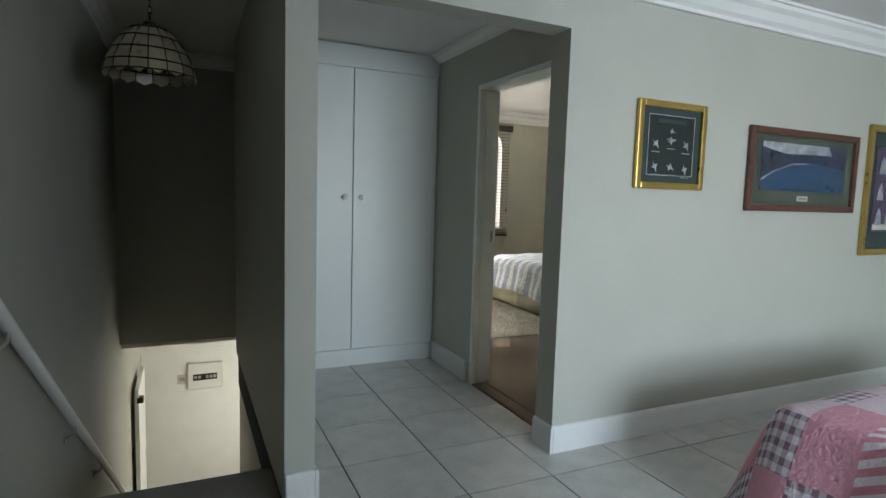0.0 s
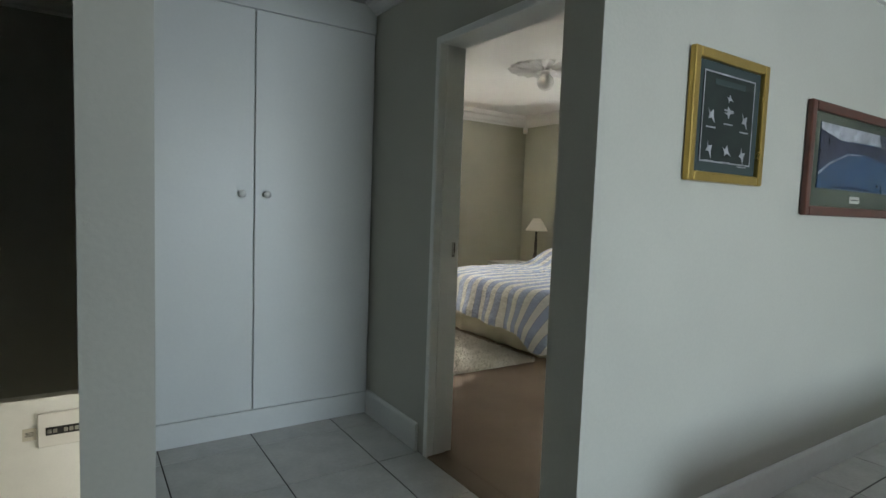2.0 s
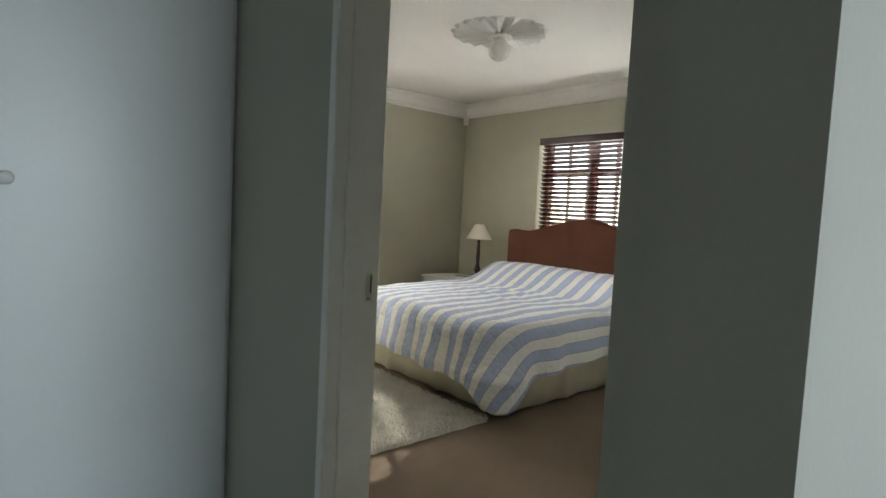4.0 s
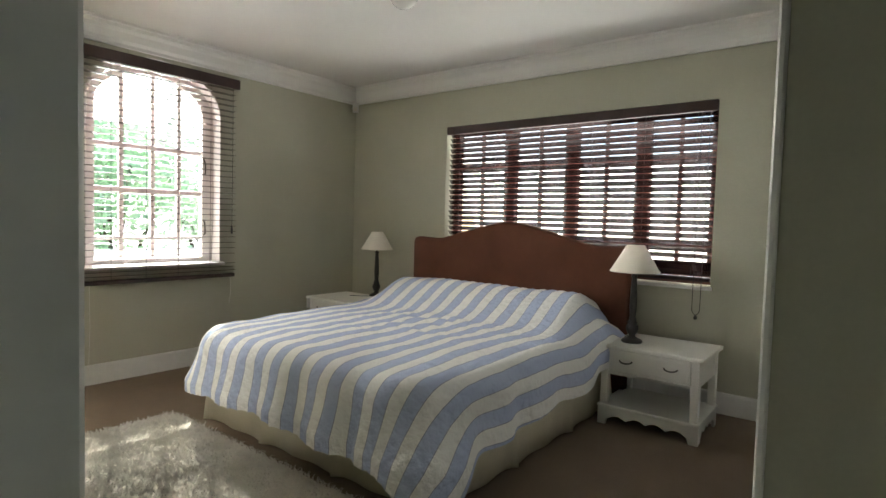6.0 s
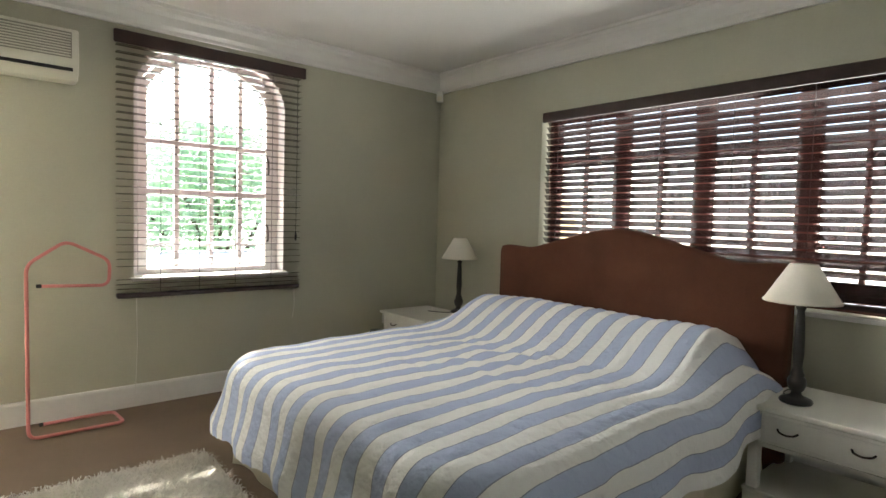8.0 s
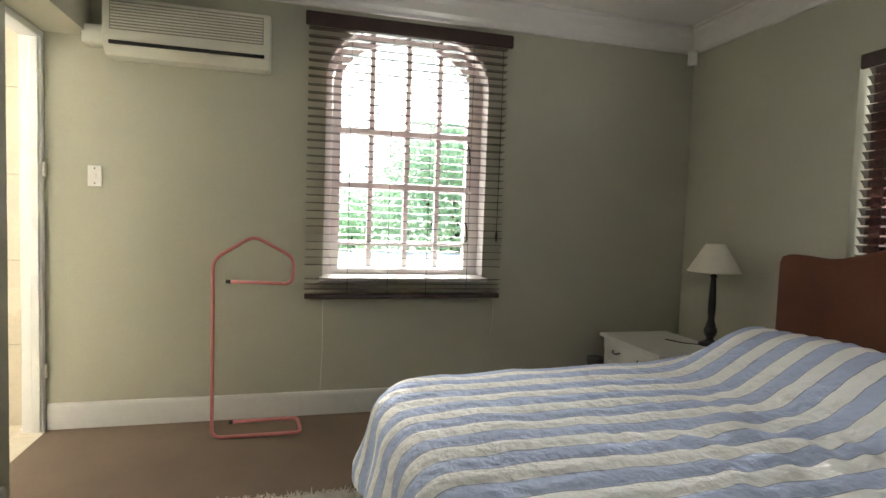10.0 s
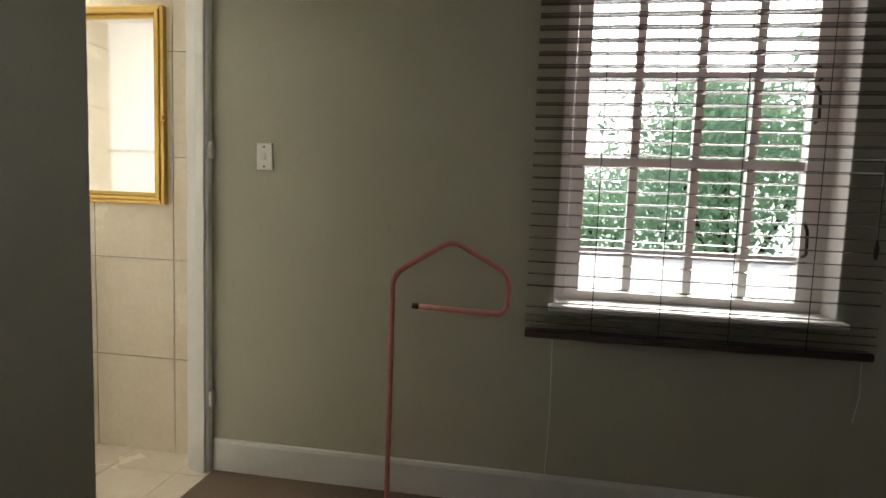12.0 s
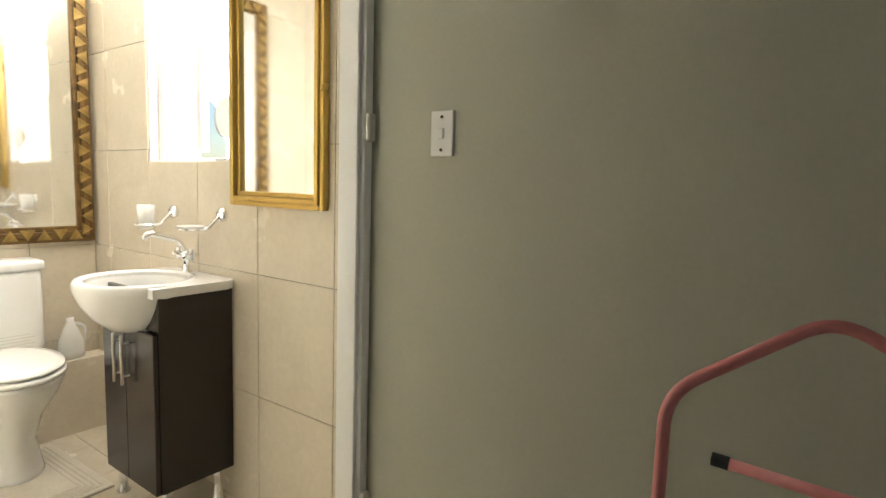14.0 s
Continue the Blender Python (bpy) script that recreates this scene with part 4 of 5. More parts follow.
# rug with a shaggy pile
rug = thing("shag_rug", 3.70, 6.09, 0.012, "cream long-pile rug on the carpet beside the bed", "rug")
b = bmesh.new()
rx, ry = 0.56, 0.98
nx, ny = 60, 100
g = [[b.verts.new((-rx + 2 * rx * i / nx + random.uniform(-0.006, 0.006), -ry + 2 * ry * j / ny + random.uniform(-0.006, 0.006),
      (0.003 if i in (0, nx) or j in (0, ny) else 0.018 + random.uniform(-0.006, 0.008)))) for j in range(ny + 1)] for i in range(nx + 1)]
for i in range(nx):
    for j in range(ny):
        b.faces.new((g[i][j], g[i + 1][j], g[i + 1][j + 1], g[i][j + 1]))
part("backing", b, M_SHAG, rug)
tv, tf = [], []
for k in range(26000):
    x, y = random.uniform(-rx, rx), random.uniform(-ry, ry)
    a, ln = random.uniform(0, 6.283), random.uniform(0.02, 0.042)
    h = random.uniform(0.018, 0.036)
    w = 0.0022
    ca, sa = math.cos(a), math.sin(a)
    n0 = len(tv)
    tv += [(x - sa * w, y + ca * w, 0.010), (x + sa * w, y - ca * w, 0.010), (x + ca * ln * 0.5 + sa * w, y + sa * ln * 0.5 - ca * w, h), (x + ca * ln * 0.5 - sa * w, y + sa * ln * 0.5 + ca * w, h), (x + ca * ln, y + sa * ln, h * 0.75)]
    tf += [(n0, n0 + 1, n0 + 2, n0 + 3), (n0 + 3, n0 + 2, n0 + 4)]
me = bpy.data.meshes.new("shag")
me.from_pydata(tv, [], tf)
me.materials.append(M_SHAG)
pl = new("shag", me)
pl.parent = rug
tagged(pl, "shaggy cream pile", kind="stuff")

# clothes valet
vs = thing("clothes_valet", 3.78, 7.83, 0.012, "salmon pink bent tube clothes valet stand", "clothes valet")
line = [(3.645, 7.99, 0.013), (4.00, 8.0, 0.013), (4.02, 7.772, 0.013), (3.562, 7.772, 0.013), (3.56, 7.777, 0.958), (3.75, 7.888, 1.08), (3.965, 7.878, 0.965), (3.96, 7.888, 0.816), (3.63, 7.888, 0.828)]
part("frame", tube(rounded([(x - 3.78, y - 7.83, z) for x, y, z in line], 0.05, 6), 0.0095, 12), M_PINK, vs, "", True)
part("end_cap", tube([(3.645 - 3.78, 7.99 - 7.83, 0.013), (3.625 - 3.78, 7.989 - 7.83, 0.013)], 0.0108, 10), M_BLACK, vs, "black rubber cap")
part("end_cap", tube([(3.635 - 3.78, 7.888 - 7.83, 0.828), (3.61 - 3.78, 7.888 - 7.83, 0.829)], 0.0108, 10), M_BLACK, vs, "black rubber cap")

# air conditioner
ac = thing("air_conditioner", 3.41, NY, 2.0, "off-white wall-mounted air conditioner", "air conditioner")
pr = [(0, 0.03), (-0.02, 0.0), (-0.13, 0.0), (-0.175, 0.045), (-0.185, 0.09), (-0.185, 0.26), (-0.165, 0.285), (0, 0.285)]
part("casing", prism(pr, -0.40, 0.41, "x", bevel=0.006), M_ACPLASTIC, ac)
part("outlet", box(-0.37, 0.38, -0.186, -0.150, 0.048, 0.066, 0.002), M_BLACK, ac, "dark air slot")
# Darker sheet paints the shade that falls between the grille slats.
part("grille_shade", box(-0.365, 0.375, -0.1868, -0.180, 0.118, 0.262), mat("painted_shade_plastic", (0.30, 0.29, 0.25), 0.6, 0.05, 8), ac, "dark sheet painting the shade behind the grille")
for i in range(9):
    part("grille_slat", box(-0.36, 0.37, -0.190, -0.1869, 0.125 + i * 0.015, 0.132 + i * 0.015, 0.001), M_ACPLASTIC, ac)
part("pipe_cover", box(-0.52, -0.401, -0.10, -0.002, 0.06, 0.16, 0.008), M_ACPLASTIC, ac)

# light switch
sw = thing("light_switch", 2.925, NY, 1.33, "white plastic light switch plate", "light switch")
part("plate", box(-0.034, 0.034, -0.010, 0, 0, 0.112, 0.004, segs=2), M_PLASTIC, sw)
part("rocker", box(-0.009, 0.009, -0.016, -0.0095, 0.043, 0.068, 0.002), M_PLASTIC, sw)
for q in (0.016, 0.096):
    part("screw", lathe([(0.004, 0), (0.004, 0.002)], 0, 0, 8), M_BRONZE, sw).matrix_local = pose(0, -0.010, q, 90)
# sensor in the corner
sn = thing("motion_detector", 6.585, 8.015, 2.33, "small white alarm detector in the ceiling corner", "detector", rz=-45)
part("body", box(-0.03, 0.03, -0.025, 0.02, 0, 0.095, 0.010, segs=3), M_PLASTIC, sn)
part("bracket", box(-0.012, 0.012, 0.0, 0.055, 0.05, 0.09, 0.003), M_PLASTIC, sn)
part("lens", box(-0.02, 0.02, -0.0285, -0.0245, 0.012, 0.05, 0.001), M_SHADE, sn)
# socket by the far nightstand
so = thing("wall_socket", 6.10, NY, 0.36, "white plastic wall socket", "socket")
part("plate", box(-0.05, 0.05, -0.010, 0, 0, 0.10, 0.004), M_PLASTIC, so)
part("rocker", box(0.02, 0.035, -0.014, -0.0095, 0.03, 0.06, 0.002), M_PLASTIC, so)

ad = thing("waste_bin", 5.945, 8.00, 0.012, "small dark grey plastic waste bin by the nightstand", "bin")
bb = bmesh.new()
lathe([(0.050, 0.0), (0.058, 0.30), (0.061, 0.305), (0.058, 0.312), (0.054, 0.30), (0.046, 0.01)], segs=24, bm=bb)
part("bucket", bb, mat("grey_plastic", (0.10, 0.105, 0.10), 0.45, 0.08, 8), ad, "", True)

# ceiling light
cl2 = thing("ceiling_light", 4.86, 5.80, BCEIL, "globe ceiling light on a fan-shaped plaster rose", "ceiling light")
k = 18
for i in range(k):
    b = bmesh.new()
    a0 = 2 * math.pi * i / k
    r0, r1 = 0.05, 0.36
    cs2, sn2 = math.cos(a0), math.sin(a0)
    hwid = math.tan(math.pi / k) * 0.92
    v = []
    for r, hh in ((r0, -0.040), (0.2, -0.034), (r1 - 0.03, -0.026), (r1, -0.006)):
        wv = hwid * r * (1 if r < r1 else 0.55)
        v.append([b.verts.new((r * cs2 - s * wv * sn2, r * sn2 + s * wv * cs2, z)) for s, z in ((-1, -0.001), (-0.45, hh * 0.5), (0, hh), (0.45, hh * 0.5), (1, -0.001))])
    for p, q in zip(v, v[1:]):
        for m in range(4):
            b.faces.new((p[m], p[m + 1], q[m + 1], q[m]))
    part("petal", b, M_CEIL, cl2)
part("rose_ring", lathe([(0.07, -0.001), (0.085, -0.020), (0.10, -0.030), (0.085, -0.040), (0.055, -0.042)], segs=28), M_CEIL, cl2, "white plaster ring", True)
part("holder", lathe([(0.06, -0.002), (0.062, -0.03), (0.045, -0.055), (0.042, -0.07)], segs=24), M_PLASTIC, cl2, "", True)
part("globe", lathe([(0.03, -0.06)] + [(0.078 * math.sin(math.pi * (0.12 + 0.88 * i / 14)), -0.125 + 0.078 * math.cos(math.pi * (0.12 + 0.88 * i / 14))) for i in range(15)], segs=28), M_PORC, cl2, "white glass globe", True)

# ---- lobby and living room ----
cp = thing("cupboard", 1.945, 4.795, 0.0, "white built-in lobby cupboard with two tall doors", "cupboard")
part("body", box(-0.654, 0.654, 0.004, 0.44, 0.0, 2.365), M_CUPB, cp)
part("plinth", box(-0.654, 0.654, -0.010, 0.003, 0.0, 0.128, 0.003), M_CUPB, cp)
for x0, x1, kx in ((-0.62, -0.022, -0.085), (-0.016, 0.640, 0.040)):
    d = part("door", box(x0, x1, -0.016, 0.003, 0.134, 2.20, 0.003), M_CUPB, cp)
    kb = bmesh.new()
    lathe([(0.012, 0), (0.010, 0.012), (0.017, 0.020), (0.019, 0.028), (0.014, 0.036), (0.0, 0.038)], segs=16, bm=kb)
    bmesh.ops.transform(kb, matrix=pose(kx, -0.016, 1.275, 90), verts=kb.verts)
    part("knob", kb, M_PLASTIC, d, "white round knob", True)
part("upper_panel", box(-0.654, 0.654, -0.012, 0.003, 2.206, 2.36, 0.002), M_CUPB, cp)


def picture(name, x0, x1, z0, z1, border, frame_mat, mount_mat, label):
    e = thing(name, (x0 + x1) / 2, 3.03, z0, label, "picture", "framed pictures on the wall")
    hw, h = (x1 - x0) / 2, z1 - z0
    for q in ((-hw, -hw + border, 0, h), (hw - border, hw, 0, h), (-hw + border, hw - border, 0, border), (-hw + border, hw - border, h - border, h)):
        part("frame", box(q[0], q[1], -0.028, -0.004, q[2], q[3], 0.007, segs=2), frame_mat, e)
    part("backing", box(-hw + 0.01, hw - 0.01, -0.004, -0.001, 0.01, h - 0.01), M_BLACK, e)
    part("mount", box(-hw + border, hw - border, -0.010, -0.006, border, h - border), mount_mat, e)
    return e, hw, h


M_FIELD = mat("blue_stadium_print", (0.035, 0.085, 0.17), 0.3, 0.3, 9.0, 0.4, 90, second=(0.02, 0.05, 0.09))
M_STAND = mat("stand_print", (0.05, 0.055, 0.10), 0.3, 0.4, 30.0, 0.5, 160)
M_PALE = mat("pale_print", (0.42, 0.42, 0.44), 0.4, 0.3, 20)
M_PURPLE = mat("purple_print", (0.09, 0.06, 0.12), 0.4, 0.3, 15)
M_PLATE = mat("cream_name_plate", (0.55, 0.52, 0.44), 0.5, 0.05, 20)

p1, hw, h = picture("picture", 2.935, 3.43, 1.372, 1.835, 0.036, M_GOLD, M_TEALMAT, "gold-framed dark green print with small pale figures")
part("print", box(-0.165, 0.165, -0.014, -0.0102, 0.075, 0.39), M_DARKGREEN, p1)
for q in ((-0.168, 0.168, 0.072, 0.077), (-0.168, 0.168, 0.388, 0.393), (-0.168, -0.163, 0.077, 0.388), (0.163, 0.168, 0.077, 0.388)):
    part("inner_line", box(q[0], q[1], -0.015, -0.0142, q[2], q[3]), M_PALE, p1)
part("title_bar", box(-0.10, 0.10, -0.0152, -0.0142, 0.35, 0.37), M_TEALMAT, p1)
for fx, fz, tl in ((-0.11, 0.24, 30), (0.0, 0.26, -20), (0.11, 0.24, 40), (-0.11, 0.12, 50), (0.0, 0.12, 10), (0.11, 0.11, 60), (0.0, 0.31, 0)):
    fb = bmesh.new()
    prism([(-0.030, 0.008), (-0.010, 0.002), (0.0, 0.022), (0.012, 0.004), (0.034, -0.012), (0.006, -0.008), (-0.008, -0.022), (-0.012, -0.006)], -0.0152, -0.0142, "y", bm=fb)
    sc = 0.7 if fz > 0.3 else 1.0
    bmesh.ops.transform(fb, matrix=pose(fx, 0, fz, 0, tl, 0) @ Matrix.Diagonal((sc, 1, sc, 1)), verts=fb.verts)
    part("figure_shape", fb, M_PALE, p1)
    part("caption_bar", box(fx - 0.03, fx + 0.03, -0.0152, -0.0142, fz - 0.046, fz - 0.041), M_PALE, p1)
p2, hw, h = picture("picture", 3.80, 4.86, 1.268, 1.768, 0.042, M_REDFRAME, M_GREENMAT, "wood-framed stadium photograph in an olive mount")
part("print", box(-0.41, 0.41, -0.014, -0.0102, 0.125, 0.415), M_FIELD, p2)
part("sky_print", prism([(-0.41, 0.415), (-0.41, 0.385), (-0.2, 0.35), (0.2, 0.36), (0.26, 0.355), (0.22, 0.415)], -0.0152, -0.0142, "y"), M_PALE, p2)
part("stand_print", prism([(-0.41, 0.384), (-0.41, 0.20), (-0.30, 0.25), (-0.12, 0.30), (0.05, 0.305), (0.41, 0.27), (0.41, 0.415), (0.23, 0.415), (0.26, 0.354), (-0.2, 0.349)], -0.0152, -0.0142, "y"), M_STAND, p2)
part("rail_line", prism([(-0.41, 0.195), (-0.41, 0.18), (-0.30, 0.235), (-0.12, 0.288), (0.03, 0.296), (0.03, 0.301), (-0.12, 0.296), (-0.30, 0.246)], -0.0156, -0.0153, "y"), M_PALE, p2)
for q in range(24):
    fx = -0.28 + q * 0.018
    part("figure_shape", box(fx, fx + 0.009, -0.0152, -0.0142, 0.13, 0.142 + 0.006 * math.sin(q * 2.3)), M_STAND, p2)
part("name_plate", box(-0.055, 0.055, -0.0125, -0.0102, 0.065, 0.098, 0.001), M_PLATE, p2)
part("plate_text_bar", box(-0.04, 0.04, -0.0132, -0.0126, 0.079, 0.084), M_BLACK, p2)
part("glass", box(-0.485, 0.485, -0.0185, -0.0175, 0.045, 0.455), M_GLASS, p2).visible_shadow = False
p3, hw, h = picture("picture", 4.985, 5.72, 0.98, 1.865, 0.045, M_GOLD, M_TEALMAT, "gold-framed print in a grey green mount")
part("print", box(-0.26, 0.26, -0.014, -0.0102, 0.16, 0.74), M_PURPLE, p3)
for gx, gz in ((-0.18, 0.62), (-0.06, 0.62), (-0.18, 0.44), (-0.06, 0.44), (-0.18, 0.27), (-0.06, 0.27)):
    part("figure_shape", prism([(gx - 0.04, gz - 0.06), (gx + 0.04, gz - 0.06), (gx + 0.025, gz + 0.02), (gx, gz + 0.06), (gx - 0.025, gz + 0.02)], -0.0152, -0.0142, "y"), M_PALE, p3)
part("title_bar", box(-0.24, 0.24, -0.0152, -0.0142, 0.175, 0.215), M_PLATE, p3)

# bed with a pink patchwork cover in the living room
dv = thing("day_bed", 3.75, 1.05, 0.0, "low bed under a pink checked patchwork quilt", "bed")
part("base", box(-0.73, 0.95, -1.02, 1.05, 0.0, 0.28, 0.03), M_CREAM, dv)
part("mattress", box(-0.74, 0.96, -1.03, 1.06, 0.28, 0.505, 0.05, segs=3), M_CREAM, dv)
b = bmesh.new()
uvl = b.loops.layers.uv.new("UVMap")
n1q = 56
L, W, ov = 1.76, 2.14, 0.40
grid = []
for i in range(n1q + 1):
    row = []
    for j in range(n1q + 1):
        u, v = -ov + (L + ov) * i / n1q, -0.2 + (W + 0.2 + ov) * j / n1q
        cx, cy = min(max(u, 0), L), min(max(v, 0), W)
        ex, ey = u - cx, v - cy
        d = math.hypot(ex, ey)
        x, y, z = 2.98 + cx, 0.0 + cy, 0.535 + 0.012 * noise.noise((cx * 3, cy * 3, 4))
        z -= 0.02 * math.exp(-min(cx, W - cy) / 0.06)
        if d > 0:
            out = 0.04 * min(1, d / 0.06) + 0.34 * max(0.0, d - 0.06) + 0.02 * math.sin((x + y) * 14) * min(1, d / 0.2)
            x, y, z = x + ex / d * out, y + ey / d * out, max(0.02, z - max(0.0, d - 0.03))
        row.append((b.verts.new((x, y, z)), u, v))
    grid.append(row)
for i in range(n1q):
    for j in range(n1q):
        qd = (grid[i][j], grid[i + 1][j], grid[i + 1][j + 1], grid[i][j + 1])
        f = b.faces.new([q[0] for q in qd])
        for lp, q in zip(f.loops, qd):
            lp[uvl].uv = (q[1], q[2])
qu = part("quilt", b, M_GINGHAM, None, "", True)
tagged(qu, "pink and white checked patchwork quilt on the day bed", "quilt")

# stairs
st = thing("staircase", 0.72, 3.03, 0.0, "stone stairs going down to the lower hall", "stairs")
st["kind"] = "structure"
RISE, GO = 0.175, 0.25
for i in range(16):
    z1 = -RISE * i
    part("step", box(-0.439, 0.443 if i < 1 else 0.50, 0.0 + GO * i + (0.12 if i else 0), 0.12 + GO * (i + 1), z1 - RISE, z1 - (0.0 if i else 0.002), 0.006), M_CONC, st)
hr = thing("handrail", 0.305, 2.7, 0.0, "white painted stair handrail on metal brackets", "handrail")
part("rail", tube([(0.02, -0.35, 1.195), (0.02, 0.05, 0.915), (0.02, 1.15, 0.145), (0.02, 3.6, -1.57)], 0.021, 12), M_WHITE, hr, "", True)
for y in (0.10, 1.08, 1.88, 2.9):
    z = 0.915 - 0.70 * (y - 0.05)
    part("bracket", tube(rounded([(0.02, y, z - 0.015), (0.02, y, z - 0.055), (-0.022, y, z - 0.075)], 0.02), 0.007, 8), M_STEEL, hr, "metal bracket", True)
    pb = lathe([(0.022, 0), (0.022, 0.006)], segs=12)
    bmesh.ops.transform(pb, matrix=pose(-0.0245, y, z - 0.075, 0, 90), verts=pb.verts)
    part("bracket_plate", pb, M_STEEL, hr)

# pendant over the stairs
pe = thing("pendant_lamp", 0.665, 3.9, LCEIL, "capiz shell dome pendant lamp on a chain", "lamp")
for i in range(9):
    lk = tube([(0.009 * math.cos(a), 0, -0.02 - 0.034 * i + 0.022 * math.sin(a)) for a in [2 * math.pi * q / 10 for q in range(11)]], 0.0025, 5)
    if i % 2:
        bmesh.ops.rotate(lk, matrix=Matrix.Rotation(radians(90), 3, "Z"), verts=lk.verts, cent=(0, 0, 0))
    part("chain_link", lk, M_BRONZE, pe)
part("ceiling_cup", lathe([(0.045, 0.0), (0.04, -0.015), (0.01, -0.03)], segs=16), M_BRONZE, pe, "", True)
M_CAPIZ = mat("capiz_shell", (0.34, 0.29, 0.2), 0.3, 0.12, 12, 0.1, 60)
prof = [(0.035, 0.235), (0.085, 0.215), (0.135, 0.165), (0.172, 0.105), (0.198, 0.045), (0.205, 0.0)]
ks = 16
for r in range(5):
    for i in range(ks):
        b = bmesh.new()
        a0, a1 = 2 * math.pi * (i + 0.03) / ks, 2 * math.pi * (i + 0.97) / ks
        (ra, za), (rb, zb) = prof[r], prof[r + 1]
        za, zb = za - 0.004, zb + 0.004
        am = (a0 + a1) / 2
        dropz = 0.022 if r == 4 else 0.0
        pts = [(ra, a0, za), (ra, a1, za), (rb, a1, zb), (rb, am, zb - dropz), (rb, a0, zb)]
        v0 = [b.verts.new((q * math.cos(w), q * math.sin(w), z - 0.60)) for q, w, z in pts]
        v1 = [b.verts.new(((q - 0.003) * math.cos(w), (q - 0.003) * math.sin(w), z - 0.60)) for q, w, z in pts]
        b.faces.new(v0)
        b.faces.new(v1[::-1])
        for m in range(5):
            b.faces.new((v0[m], v1[m], v1[(m + 1) % 5], v0[(m + 1) % 5]))
        part("shell_pane", b, M_CAPIZ, pe)
for q, z in prof[1:]:
    part("lead_ring", tube([(q * math.cos(2 * math.pi * i / 32), q * math.sin(2 * math.pi * i / 32), z - 0.60) for i in range(33)], 0.003, 5), M_BRONZE, pe)
for i in range(ks):
    a = 2 * math.pi * i / ks
    part("lead_rib", tube([(q * math.cos(a), q * math.sin(a), z - 0.60) for q, z in prof], 0.0028, 5), M_BRONZE, pe)
part("stem", tube([(0, 0, -0.30), (0, 0, -0.40)], 0.006, 8), M_BRONZE, pe)
part("cap", lathe([(0.038, -0.368), (0.03, -0.352), (0.008, -0.34)], segs=16), M_BRONZE, pe, "", True)
for i in range(3):
    a = 2 * math.pi * i / 3
    part("bulb_holder", tube([(0, 0, -0.40), (0.05 * math.cos(a), 0.05 * math.sin(a), -0.50), (0.055 * math.cos(a), 0.055 * math.sin(a), -0.58)], 0.012, 8), M_BRONZE, pe)

# lower hall: meter box, sticker, door
mb = thing("meter_box", 1.012, 8.42, -1.275, "white electrical distribution box on the wall", "electrical box")
part("casing", box(-0.21, 0.21, -0.035, 0, 0, 0.345, 0.008), M_PLASTIC, mb)
part("breaker_window", box(-0.145, 0.14, -0.040, -0.034, 0.12, 0.20), M_BLACK, mb, "dark slot with breakers")
for i in range(6):
    if i != 2:
        part("breaker", box(-0.132 + i * 0.045, -0.098 + i * 0.045, -0.046, -0.0395, 0.14, 0.18, 0.002), M_STEEL, mb)
nt = thing("notice", 0.735, 8.42, -1.19, "small printed notice on the wall", "notice")
part("paper", box(-0.055, 0.055, -0.003, 0, 0, 0.12), M_PLATE, nt)
for i in range(4):
    part("text_bar", box(-0.035, 0.035, -0.004, -0.0031, 0.04 + i * 0.012, 0.045 + i * 0.012), M_BLACK, nt)
dl = thing("door_3", 0.335, 7.4, -2.80, "open white panel door in the lower hall", "door")
part("leaf", box(-0.02, 0.02, -0.42, 0.42, 0, 2.06, 0.004), M_WHITE, dl)
part("lock", box(-0.022, 0.022, 0.30, 0.40, 1.02, 1.10, 0.004), M_STEEL, dl)
part("closer", box(0.0, 0.06, -0.424, -0.34, 1.92, 1.98, 0.006), M_BRONZE, dl)

# ---- bathroom ----
NB = BNY


def wall_mirror(name, m, w, h, border, frame_mat, label):
    """Local x along the wall, z up, -y into the room; origin at the bottom middle."""
    e = new(name)
    e.matrix_world = m
    tagged(e, label, "mirror")
    hw = w / 2
    for k in range(3):
        o, t = border * k / 3, border / 3
        d0 = (-0.030, -0.038, -0.022)[k]
        for q in ((-hw + o, -hw + o + t, o, h - o), (hw - o - t, hw - o, o, h - o), (-hw + o + t, hw - o - t, o, o + t), (-hw + o + t, hw - o - t, h - o - t, h - o)):
            part("frame", box(q[0], q[1], d0, -0.002, q[2], q[3], 0.005, segs=2), frame_mat, e)
    part("mirror_glass", box(-hw + border * 0.9, hw - border * 0.9, -0.012, -0.008, border * 0.9, h - border * 0.9), M_MIRROR, e, "mirror glass")
    return e


wall_mirror("gold_mirror", pose(2.165, NB - 0.008, 1.168), 0.50, 0.86, 0.052, M_GOLD, "gold-framed wall mirror on beige tiles")
cm = wall_mirror("carved_mirror", pose(0.708, 7.65, 0.94, 0, 0, 90), 1.02, 1.40, 0.075, M_CARVEBASE, "large mirror in a carved old-gold frame")
tri = prism([(-0.030, 0.0), (0.030, 0.0), (0.0, 0.048)], -0.044, -0.036, "y")
prism([(-0.016, 0.008), (0.016, 0.008), (0.0, 0.034)], -0.047, -0.0441, "y", bm=tri)
tm = mesh_from(tri, "carving", M_OLDGOLD)
for i in range(21):
    z = 0.06 + 0.063 * i
    for side in (-1, 1):
        o = new("carving", tm)
        o.parent = cm
        o.matrix_local = pose(side * 0.4725 + (0.024 if i % 2 else -0.024), 0, z, 0, -90 if i % 2 else 90, 0)
